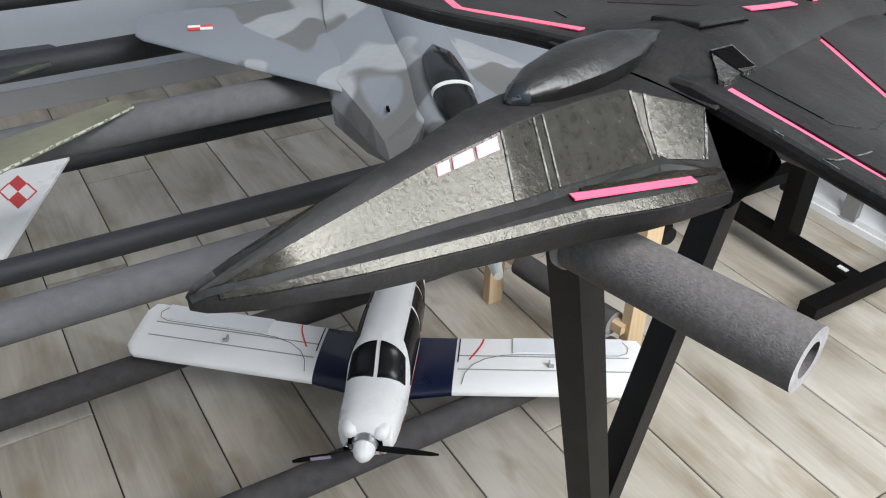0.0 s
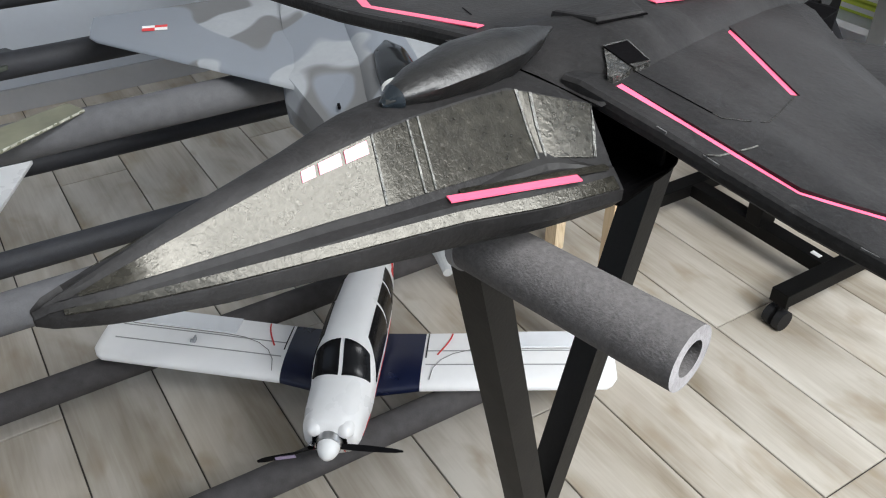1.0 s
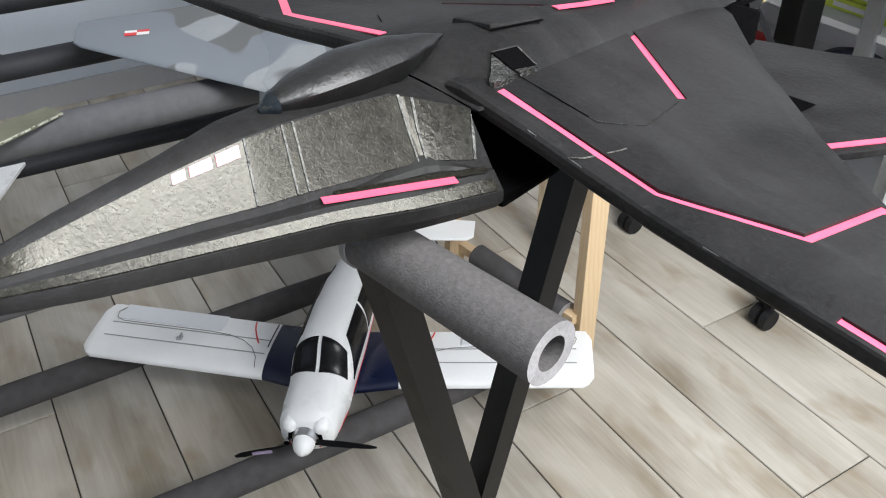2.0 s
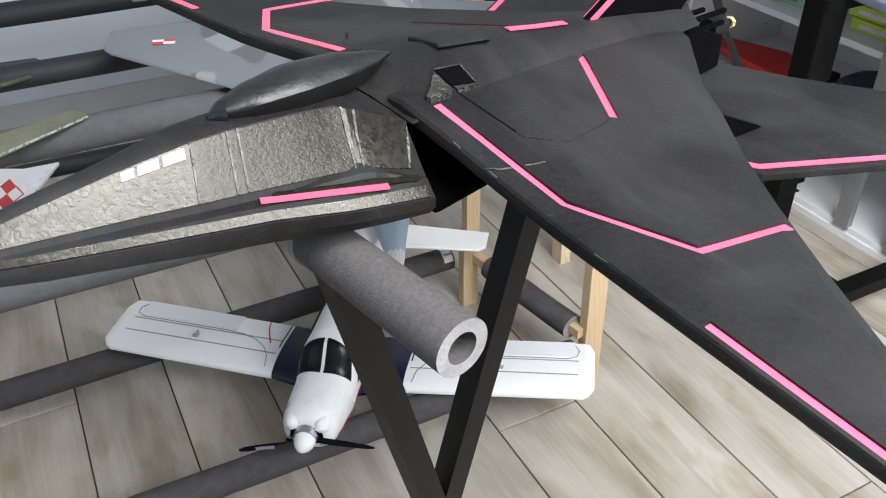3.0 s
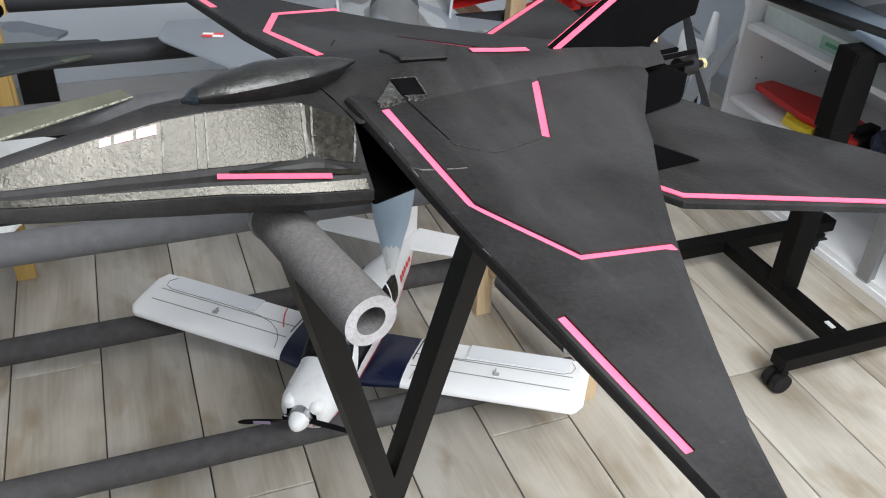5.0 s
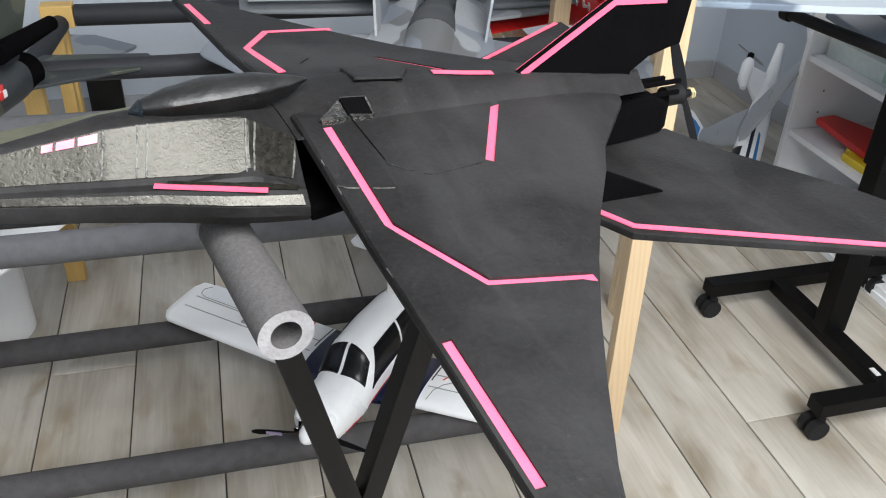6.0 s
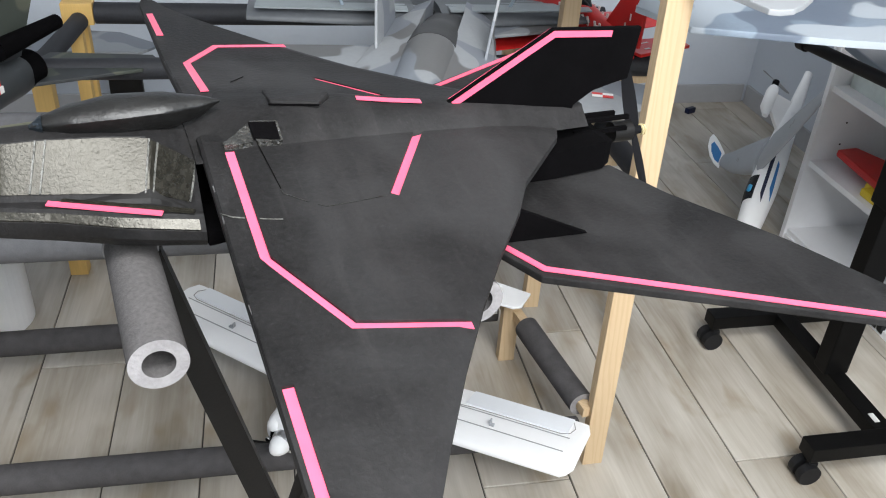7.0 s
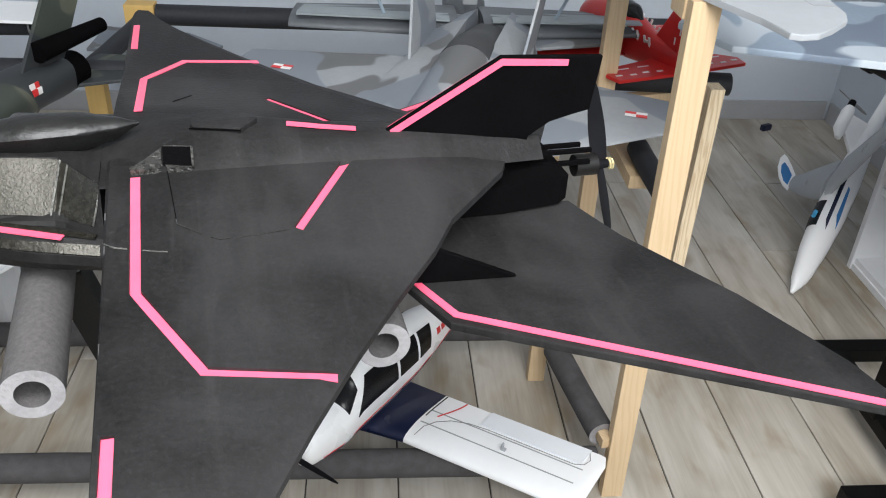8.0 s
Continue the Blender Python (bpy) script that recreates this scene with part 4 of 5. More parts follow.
spin = part("spinner", loft(bmesh.new(), [ring((x, 0, 0.195), (1, 0, 0), r, 20) for x, r in ((0.341, 0.0195), (0.349, 0.0185), (0.358, 0.0145), (0.365, 0.0085), (0.368, 0.002))]), M_WHITE, piper, "white spinner cone", smooth=True)
part("spinner_plate", rod(bmesh.new(), (0.324, 0, 0.195), (0.3405, 0, 0.195), 0.026, 0.0215, seg=20), M_METAL, spin, "bare metal back plate", smooth=True)
for d, bw in (((0.14, -1, -0.27), 0.012), ((0.05, 1, 0.03), 0.0055)):
    part("blade", loft(bmesh.new(), blade_rings((0.338, 0, 0.195), d, (1, 0, 0), 0.126, bw, 55, 12)), M_PROP, spin, "black propeller blade", smooth=True)
bm = bmesh.new()
box(bm, (0, -0.075, 0), (0.002, 0.036, 0.006), Matrix.Translation((0.3525, 0, 0.1945)) @ Matrix.Rotation(radians(15.1), 4, "X"))
part("blade_label", bm, mat("lilac_print", (0.35, 0.28, 0.42), 0.4), spin, "lilac printed label")


# the tail sits a little off the wing's middle line, and the cowl is short
bpy.context.view_layer.update()
for ob in piper.children:
    if ob.name.split(".")[0] in ("fuselage", "windscreen_pane", "side_window", "side_stripe", "registration_bar", "tailplane", "fin"):
        for v in ob.data.vertices:
            v.co.y += 0.015 * max(0.0, (0.24 - v.co.x) / 0.5)
    if ob.name.split(".")[0] in ("air_inlet", "cowl_cheek", "engine_bolt", "spinner"):
        for v in [v for o in (ob, *ob.children) for v in o.data.vertices]:
            v.co.x -= 0.028
            v.co.z -= 0.009


# ---------------------------------------------------------------- racks of pine posts and foam tubes
def foam_tube(p0, p1, r, material, label, name="foam_tube"):
    p0, p1 = Vector(p0), Vector(p1)
    ob = part(name, pipe(bmesh.new(), p0, p1, r, r * 0.5, 28, 40, sag=0.002, wob=0.035), [material, M_CUT], None, "", smooth=True, angle=50)
    ax = (p1 - p0).normalized()
    for p in ob.data.polygons:
        if abs(p.normal.dot(ax)) > 0.9:
            p.material_index = 1
    return tagged(ob, label, "foam tube", "foam tubes of the racks")


foam_tube((-1.6, 0.976, 0.098), (1.06, 0.950, 0.098), 0.029, M_FOAMM, "mid-grey foam tube of the low rack under the white airplane")
low_tube = foam_tube((-1.6, 1.370, 0.098), (0.99, 1.385, 0.098), 0.029, M_FOAMM, "mid-grey foam tube of the low rack near the wall side")
foam_tube((-1.6, 0.885, 0.66), (0.86, 0.865, 0.66), 0.024, M_FOAML, "light grey foam tube at the front of the upper rack")
foam_tube((-1.6, 1.00, 0.66), (0.86, 0.955, 0.66), 0.016, M_FOAMD, "thin black foam tube of the upper rack")
foam_tube((-1.6, 1.288, 0.672), (0.98, 1.257, 0.672), 0.029, M_FOAML, "thick light grey foam tube under the camouflaged jet")
foam_tube((-1.6, 1.615, 0.66), (1.16, 1.600, 0.66), 0.024, M_FOAMD, "black foam tube of the upper rack")
foam_tube((-0.018, 2.262, 0.583), (1.50, 2.235, 0.583), 0.030, M_FOAMD, "black foam tube of the rear upper rack")


def timber(name, c, s, material, label, m=None):
    bm = bmesh.new()
    box(bm, (0, 0, s[2] / 2), s, bev=0.0015)
    ob = part(name, bm, material)
    ob.matrix_world = Matrix.Translation(c) if m is None else m
    return tagged(ob, label, "post", "pine posts of the racks")


lab = bmesh.new()
rings = []
for x in (0.962, 0.986):
    arc = [radians(a) for a in range(20, 161, 20)]
    rings.append([Vector((x, 1.3835 - 0.0305 * math.cos(a), 0.097 + 0.0305 * math.sin(a))) for a in arc] + [Vector((x, 1.3835 - 0.0285 * math.cos(a), 0.097 + 0.0285 * math.sin(a))) for a in arc[::-1]])
loft(lab, rings)
label = part("label", lab, M_TEXTW, low_tube, "white paper label with a bar code")
for k in range(5):
    part("label_bar", box(bmesh.new(), (0.9655 + 0.0042 * k, 1.3835 - 0.0308 * math.cos(radians(60)), 0.097 + 0.0308 * math.sin(radians(60))), (0.0016, 0.012, 0.0016), None), M_STEEL, label)
timber("rack_post", (1.112, 0.952, 0.0), (0.044, 0.026, 1.03), M_PINE, "pale planed pine post at the end of the rack", Matrix.Translation((1.106, 0.953, 0.0)) @ Matrix.Rotation(radians(-0.9), 4, "Y"))
timber("rack_post", (1.13, 1.53, 0.0), (0.040, 0.030, 1.20), M_PINE, "pale planed pine post behind the red airplane")
timber("rack_post", (1.312, 1.362, 0.0), (0.030, 0.042, 0.74), M_SAWN, "rough-sawn pine post with a dark end")
timber("rack_post", (1.005, 1.315, 0.0), (0.040, 0.026, 0.17), M_PINE, "short pine post carrying the side arm")
timber("rack_post", (-0.078, 1.815, 0.0), (0.046, 0.040, 0.555), M_YELL, "yellowish pine post of the rear rack")
timber("rack_post", (-0.085, 2.36, 0.0), (0.046, 0.040, 0.55), M_YELL, "yellowish pine post close to the wall")
foam_tube((1.074, 0.978, 0.142), (1.028, 1.250, 0.142), 0.028, M_FOAMM, "grey foam sleeve on the rack's side arm")
bm = bmesh.new()
bar(bm, (1.0785, 0.952, 0.142), (1.0185, 1.308, 0.142), 0.022, 0.022, (0, 0, 1))
tagged(part("side_arm", bm, M_PINE), "square pine arm inside the foam sleeve", "arm", "pine posts of the racks")


# ---------------------------------------------------------------- rolling desk
desk = thing("rolling_desk", Matrix.Translation((1.822, 1.073, 0.0)), "black steel rolling desk on four castors with a tilting top", "desk")
part("crossbar", box(bmesh.new(), (-0.090, 0.0, 0.085), (0.045, 0.42, 0.035), bev=0.002), M_DESK, desk)
for y in (-0.230, 0.230):
    foot = part("foot", box(bmesh.new(), (-0.005, y, 0.085), (0.56, 0.045, 0.036), bev=0.002), M_DESK, desk)
    for x in (-0.262, 0.252):
        bm = bmesh.new()
        rod(bm, (x, y, 0.068), (x, y, 0.045), 0.010)
        box(bm, (x, y, 0.040), (0.020, 0.026, 0.026), bev=0.003)
        cf = part("castor_fork", bm, M_RUBBER, foot)
        for k in (-0.014, 0.014):
            bm = bmesh.new()
            rod(bm, (x - 0.008, y + k - 0.009, 0.025), (x - 0.008, y + k + 0.009, 0.025), 0.025, seg=24)
            part("castor_wheel", bm, M_RUBBER, foot, "black twin castor wheel", smooth=True)
part("column", box(bmesh.new(), (-0.092, -0.005, 0.38), (0.062, 0.044, 0.56), bev=0.003), M_DESK, desk)
part("column_sleeve", box(bmesh.new(), (-0.092, -0.005, 0.635), (0.074, 0.056, 0.19), bev=0.004), M_DESK, desk)
part("desk_top", box(bmesh.new(), (0.105, 0.04, 0.742), (0.36, 0.74, 0.020), Matrix.Rotation(radians(-10), 4, "Z"), bev=0.004), mat("blue_grey_laminate", (0.16, 0.20, 0.25), 0.35), desk, "blue-grey desk top")
part("arm_bracket", box(bmesh.new(), (0.02, -0.012, 0.715), (0.29, 0.05, 0.026), bev=0.003), M_DESK, desk)
rail = part("edge_rail", rod(bmesh.new(), (0.012, -0.335, 0.752), (-0.119, 0.405, 0.752), 0.014, seg=20), M_RUBBER, desk, "round black edge rail", smooth=True)
part("rail_cap", rod(bmesh.new(), (-0.1175, 0.395, 0.752), (-0.1212, 0.418, 0.752), 0.019, seg=20), M_RUBBER, rail, smooth=True)
part("label_tag", box(bmesh.new(), (-0.094, -0.177, 0.1035), (0.012, 0.026, 0.002)), M_CREAM, desk, "small white sticker")


# beams that carry the upper tubes
def beam(p0, p1, label):
    ob = part("rack_beam", bar(bmesh.new(), p0, p1, 0.040, 0.026, (0, 0, 1)), M_PINE)
    return tagged(ob, label, "beam", "pine posts of the racks")


beam((1.118, 1.16, 0.622), (1.128, 2.06, 0.622), "pine beam that carries the upper tubes")
beam((-1.55, 0.83, 0.622), (-1.55, 2.06, 0.622), "pine beam at the far end of the upper tubes")
beam((-0.55, 0.84, 0.622), (-0.55, 1.66, 0.622), "pine beam across the middle of the upper tubes")
timber("rack_post", (-0.60, 1.10, 0.0), (0.030, 0.040, 0.62), M_PINE, "pine post under the middle beam")
tagged(part("rack_block", box(bmesh.new(), (-0.064, 2.265, 0.585), (0.085, 0.055, 0.062), bev=0.003), M_YELL), "yellow wood block at the tube's end", "block")
timber("rack_post", (-0.080, 2.272, 0.0), (0.036, 0.036, 0.553), M_YELL, "yellowish pine post under the wood block")
foam_tube((-0.100, 1.85, 0.568), (-0.060, 2.232, 0.568), 0.025, M_FOAMD, "dark foam sleeve on the rear rack's side arm")
for y in (0.93, 2.0):
    timber("rack_post", (-1.60, y, 0.0), (0.030, 0.040, 0.70), M_PINE, "pine post at the end of the racks")
timber("rack_post", (-1.55, 1.772, 0.0), (0.030, 0.040, 0.375), M_PINE, "short pine post under the low dark tube")
timber("rack_post", (1.15, 2.04, 0.0), (0.040, 0.030, 0.61), M_PINE, "pine post under the rear end of the beam")
foam_tube((1.130, 1.03, 0.655), (1.132, 1.245, 0.655), 0.022, M_FOAMD, "short dark foam sleeve lying on the pine beam")


# ---------------------------------------------------------------- grey camouflaged jet on the upper rack
GJ = Matrix(((-0.311, 0.950, 0, 0.786), (-0.950, -0.311, 0, 1.390), (0, 0, 1, 0.713), (0, 0, 0, 1))) @ Matrix.Rotation(radians(2.5), 4, "Y")
gjet = thing("model_jet", GJ, "grey and blue camouflaged twin-fin model jet with red-white checks", "model airplane")
GF = [(-0.38, 0.040, -0.030, 0.018), (-0.25, 0.055, -0.042, 0.044), (-0.12, 0.060, -0.045, 0.074), (-0.02, 0.060, -0.045, 0.082), (0.12, 0.056, -0.045, 0.082), (0.26, 0.056, -0.045, 0.078), (0.40, 0.055, -0.048, 0.064), (0.50, 0.046, -0.050, 0.044), (0.60, 0.029, -0.062, 0.004), (0.66, 0.015, -0.070, -0.034), (0.697, 0.003, -0.070, -0.062)]


part("fuselage", body(bmesh.new(), GF, 40, 28, 2.2), M_CAMOG, gjet, smooth=True)
part("engine_cover", body(bmesh.new(), [(a, b + 0.001, c - 0.001, d + 0.001) for a, b, c, d in GF], 14, 28, 2.2, -0.375, -0.04), mat("dark_grey_primer", (0.050, 0.050, 0.051), 0.6, var=0.25, scale=12, bump=0.1), gjet, "dark grey rear engine cover", smooth=True)
part("radome", body(bmesh.new(), [(a, b + 0.0008, c - 0.0008, d + 0.0008) for a, b, c, d in GF], 10, 28, 2.2, 0.55, 0.698), M_LBLUE, gjet, "pale blue-grey nose cone", smooth=True)
part("tip_cover", loft(bmesh.new(), [ring((x, 0, z), (1, 0, 0), r, 12) for x, r, z in ((0.672, 0.0135, -0.055), (0.690, 0.0085, -0.064), (0.704, 0.0065, -0.068))]), M_CREAM, gjet, "crumpled clear tape on the nose tip")
GC = [(0.29, 0.004, 0.064, 0.074), (0.33, 0.026, 0.056, 0.080), (0.39, 0.032, 0.046, 0.080), (0.46, 0.030, 0.036, 0.070), (0.51, 0.017, 0.028, 0.050), (0.535, 0.004, 0.028, 0.036)]
part("canopy", body(bmesh.new(), GC, 20, 20, 2.1), M_CLEAR, gjet, "dark glossy cockpit canopy", smooth=True)
part("canopy_bow", body(bmesh.new(), [(a, b + 0.0012, c, d + 0.0012) for a, b, c, d in GC], 2, 20, 2.1, 0.425, 0.432), M_CREAM, gjet, "pale canopy frame", smooth=True)
for sd in (-1, 1):
    bm = bmesh.new()
    rings = []
    for x, y0, y1, z0, z1 in ((0.498, 0.070, 0.098, -0.022, -0.010), (0.455, 0.048, 0.112, -0.036, 0.004), (0.41, 0.036, 0.124, -0.050, 0.014), (0.30, 0.045, 0.160, -0.058, 0.030), (0.05, 0.045, 0.150, -0.052, 0.034), (-0.25, 0.045, 0.120, -0.045, 0.034), (-0.36, 0.040, 0.100, -0.038, 0.026)):
        rings.append([Vector((x, sd * y, z)) for y, z in ((y0, z0), (y1, z0 + 0.006), (y1 + 0.004, (z0 + z1) / 2), (y1 - 0.006, z1 - 0.004), (y0, z1 + 0.022))])
    loft(bm, rings)
    part("air_intake", bm, M_CAMOG, gjet)
    bm = bmesh.new()
    wing_panel(bm, [(sd * y, xl, xt, 0.016, t) for y, xl, xt, t in ((0.10, 0.362, -0.11, 0.016), (0.165, 0.308, -0.095, 0.014), (0.31, 0.195, -0.060, 0.010), (0.455, 0.082, -0.034, 0.007), (0.468, 0.062, -0.028, 0.004))], FOIL)
    part("wing", bm, M_CAMOG, gjet, smooth=True)
    bm = bmesh.new()
    prism(bm, [(-0.24, sd * 0.08), (-0.34, sd * 0.27), (-0.42, sd * 0.27), (-0.42, sd * 0.08)], 0.0, 0.008, bev=0.002)
    part("tailplane", bm, M_CAMOG, gjet)
    bm = bmesh.new()
    prism(bm, [(-0.02, 0.012), (-0.17, 0.27), (-0.26, 0.27), (-0.25, 0.012)], -0.003, 0.003, Matrix.Translation((0, sd * 0.112, 0)) @ Matrix.Rotation(radians(sd * -7), 4, "X") @ Matrix.Rotation(radians(90), 4, "X"), bev=0.001)
    part("fin", bm, M_CAMOG, gjet, "tall grey tail fin")
    bm, br = bmesh.new(), bmesh.new()
    for k in range(4):
        tgt = bm if k in (0, 3) else br
        box(tgt, (0.056 + 0.010 * (k // 2), sd * (0.349 + 0.021 * (k % 2)), 0.0258), (0.010, 0.021, 0.001))
    part("check_marking", bm, M_RED, gjet, "dark red squares of a check marking")
    part("check_marking", br, M_TEXTW, gjet, "white squares of a check marking")
bm = bmesh.new()
box(bm, (0.405, -0.092, 0.026), (0.013, 0.004, 0.004))
part("vent", bm, M_DARK, gjet, "small black vent")

# ---------------------------------------------------------------- green camouflaged jet beside it
DG = Matrix.Translation((-0.043, 1.497, 0.684)) @ Matrix.Rotation(radians(252), 4, "Z")
GI = DG.inverted()
dg = thing("model_jet", DG, "dark green camouflaged model jet with a red-white check marking", "model airplane")
DF = [(-0.01, 0.036, -0.036, 0.040), (0.03, 0.047, -0.034, 0.052), (0.10, 0.056, -0.028, 0.058), (0.26, 0.060, -0.024, 0.062), (0.42, 0.050, -0.022, 0.055), (0.55, 0.020, -0.016, 0.02)]
part("fuselage", body(bmesh.new(), DF, 24, 28, 2.2), M_CAMOD, dg, smooth=True)
part("nozzle", pipe(bmesh.new(), (-0.055, 0, 0.002), (0.0, 0, 0.002), 0.038, 0.032, 24), M_DARK, dg, "black exhaust nozzle", smooth=True)
part("motor", rod(bmesh.new(), GI @ Vector((0.035, 1.578, 0.772)), GI @ Vector((-0.040, 1.400, 0.770)), 0.015, 0.021), M_DARK, dg, "black tube on top", smooth=True)
bm = bmesh.new()
prism(bm, [(0.0, 0.045), (-0.095, 0.17), (-0.125, 0.30), (-0.075, 0.30), (0.13, 0.055)], -0.004, 0.004, Matrix.Translation((0, 0.018, 0)) @ Matrix.Rotation(radians(90), 4, "X"), bev=0.001)
part("fin", bm, M_CAMOD, dg, "dark green upright fin")


def gi(x, y):
    p = GI @ Vector((x, y, 0.70))
    return p.x, p.y


bm = bmesh.new()
prism(bm, [gi(-0.058, 1.480), gi(0.192, 1.578), gi(0.214, 1.650), gi(0.205, 1.668), gi(-0.016, 1.690), gi(-0.05, 1.62)], -0.024, -0.016, bev=0.002)
part("wing", bm, M_CAMOD, dg, "dark green swept tailplane")
for r in (0, 1):
    bm = bmesh.new()
    for k in range(4):
        if (k in (0, 3)) == (r == 0):
            p0 = body_point(DF, 0.134 + 0.013 * (k % 2), radians(14 + 14 * (k // 2)), 0.001, 2.2)
            box(bm, p0, (0.013, 0.003, 0.013), None)
    part("check_marking", bm, M_RED if r else M_TEXTW, dg, "red squares of a check marking" if r else "white squares of a check marking")


def flat_wing(name, pts, z0, z1, material, label, tilt=None):
    bm = bmesh.new()
    prism(bm, pts, z0, z1, bev=min(0.002, (z1 - z0) / 3))
    ob = part(name, bm, material)
    return tagged(ob, label, "model wing")


flat_wing("foam_wing", [(0.257, 1.255), (0.239, 1.293), (0.072, 1.233), (-0.26, 1.115), (-0.26, 0.99), (0.05, 1.138)], 0.6985, 0.703, M_OLIVE, "olive green foam wing with a frayed pale edge")
bm = bmesh.new()
rng_f = random.Random(31)
EDGE = [Vector((0.256, 1.2545, 0.7005)), Vector((0.05, 1.1385, 0.7005)), Vector((-0.26, 0.9905, 0.7005))]
for ea, eb in zip(EDGE, EDGE[1:]):
    side = (eb - ea).cross(Vector((0, 0, 1))).normalized()
    f, n = 0.0, (eb - ea).length
    while f < n:
        ln = rng_f.uniform(0.004, 0.013)
        p, q = ea.lerp(eb, f / n) + side * rng_f.uniform(-0.0006, 0.0006), ea.lerp(eb, min(1, (f + ln) / n)) + side * rng_f.uniform(-0.0006, 0.0006)
        ribbon(bm, [p, p.lerp(q, 0.5) + side * rng_f.uniform(-0.0008, 0.0008), q], rng_f.uniform(0.0006, 0.0015), 0.003)
        f += ln + rng_f.choice((0.0, 0.0, 0.001, 0.004))
tagged(part("frayed_edge", bm, mat("torn_tape", (0.50, 0.49, 0.43), 0.7, var=0.4, scale=120)), "torn pale edge tape on the olive wing", "tape", kind="stuff")
ww = flat_wing("foam_wing", [(0.193, 1.690), (0.12, 1.690), (0.0, 1.76), (-0.34, 1.76), (-0.34, 0.72), (0.025, 1.381)], 0.417, 0.425, M_WHITE, "white foam wing panel with a red diamond check marking")
bm = bmesh.new()
DC, DU, DR = Vector((0.081, 1.593, 0.4252)), Vector((0.010, 0.064, 0)), Vector((0.030, -0.016, 0))
for sg in (-1, 1):
    lo = [DC, DC + (DU * sg + DR) / 2, DC + DU * sg, DC + (DU * sg - DR) / 2][::sg]
    loft(bm, [lo, [p + Vector((0, 0, 0.0008)) for p in lo]])
    ribbon(bm, [DC + (DR * sg + DU) / 2, DC + DR * sg, DC + (DR * sg - DU) / 2], 0.003, 0.0008)
part("check_marking", bm, M_RED, ww, "red diamond squares")
foam_tube((-1.6, 1.773, 0.395), (0.80, 1.716, 0.395), 0.021, M_FOAMD, "dark foam tube under the white wing panel")

# ---------------------------------------------------------------- red racing airplane
RP = Matrix.Translation((1.295, 1.578, 0.686)) @ Matrix.Rotation(radians(111), 4, "Z")
red = thing("model_airplane", RP, "red model racing airplane with white lettering shapes, tail towards the room", "model airplane")
RF = [(-0.02, 0.010, 0.00, 0.050), (0.08, 0.026, -0.008, 0.070), (0.16, 0.040, -0.016, 0.090), (0.24, 0.048, -0.022, 0.098), (0.31, 0.046, -0.018, 0.090), (0.35, 0.036, -0.006, 0.076), (0.36, 0.020, 0.005, 0.062)]
part("fuselage", body(bmesh.new(), RF, 26, 24, 2.3), M_RACER, red, smooth=True)
part("canopy", body(bmesh.new(), [(0.13, 0.006, 0.072, 0.082), (0.17, 0.024, 0.072, 0.112), (0.22, 0.026, 0.078, 0.116), (0.27, 0.008, 0.085, 0.098)], 14, 18, 2.1), M_CLEAR, red, "dark canopy", smooth=True)
for sd in (-1, 1):
    bm = bmesh.new()
    prism(bm, [(0.055, sd * 0.008), (0.030, sd * 0.150), (-0.005, sd * 0.187), (-0.045, sd * 0.178), (-0.050, sd * 0.010)], 0.012, 0.020, bev=0.002)
    part("tailplane", bm, M_RACER, red)
    bm = bmesh.new()
    for k in range(4):
        box(bm, (-0.024 + 0.004 * (k % 2), sd * (0.055 + 0.036 * k), 0.0206), (0.006, 0.016, 0.001))
    for k in range(2):
        box(bm, (0.012, sd * (0.075 + 0.055 * k), 0.0206), (0.004, 0.030, 0.001))
    part("marking", bm, M_TEXTW, red, "white shapes on the red tailplane")
    bm = bmesh.new()
    wing_panel(bm, [(sd * y, a, b, 0.0, t) for y, a, b, t in ((0.03, 0.30, 0.14, 0.026), (0.22, 0.27, 0.150, 0.018), (0.38, 0.24, 0.16, 0.010))], FOIL)
    part("wing", bm, M_RACER, red, smooth=True)
    bm = bmesh.new()
    for k in range(5):
        box(bm, (0.205, sd * (0.14 + 0.050 * k), 0.0195 - 0.0020 * k), (0.030, 0.008, 0.001))
    part("marking", bm, M_TEXTW, red, "white shapes on the red wing")
    bm = bmesh.new()
    for k in range(4):
        p = body_point(RF, 0.075 + 0.040 * k, radians(90 - sd * 62), 0.001, 2.3)
        for dx in (-0.009, 0.009):
            box(bm, (dx, 0, 0), (0.006, 0.003, 0.028), Matrix.Translation(p) @ Matrix.Rotation(radians(sd * -14), 4, "X"))
        box(bm, (0, 0, 0.002), (0.014, 0.003, 0.006), Matrix.Translation(p) @ Matrix.Rotation(radians(sd * -14), 4, "X"))
    part("marking", bm, M_TEXTW, red, "white shapes on the red fuselage side")
bm = bmesh.new()
prism(bm, [(0.085, 0.045), (0.02, 0.150), (-0.055, 0.155), (-0.050, 0.035)], -0.004, 0.004, Matrix.Rotation(radians(90), 4, "X"), bev=0.0015)
part("fin", bm, M_RACER, red, "red upright fin")
bm = bmesh.new()
for sd in (-1, 1):
    for k in range(3):
        box(bm, (0.004 - 0.014 * k, sd * 0.0046, 0.075 + 0.024 * k), (0.004, 0.001, 0.016))
part("marking", bm, M_TEXTW, red, "white shapes on the fin")
tagged(part("foam_tube", pipe(bmesh.new(), (1.135, 1.585, 0.668), (1.43, 1.56, 0.668), 0.026, 0.012, 24, 8), M_FOAMD, None, "", True), "black foam tube under the red airplane's tail", "foam tube", "foam tubes of the racks")
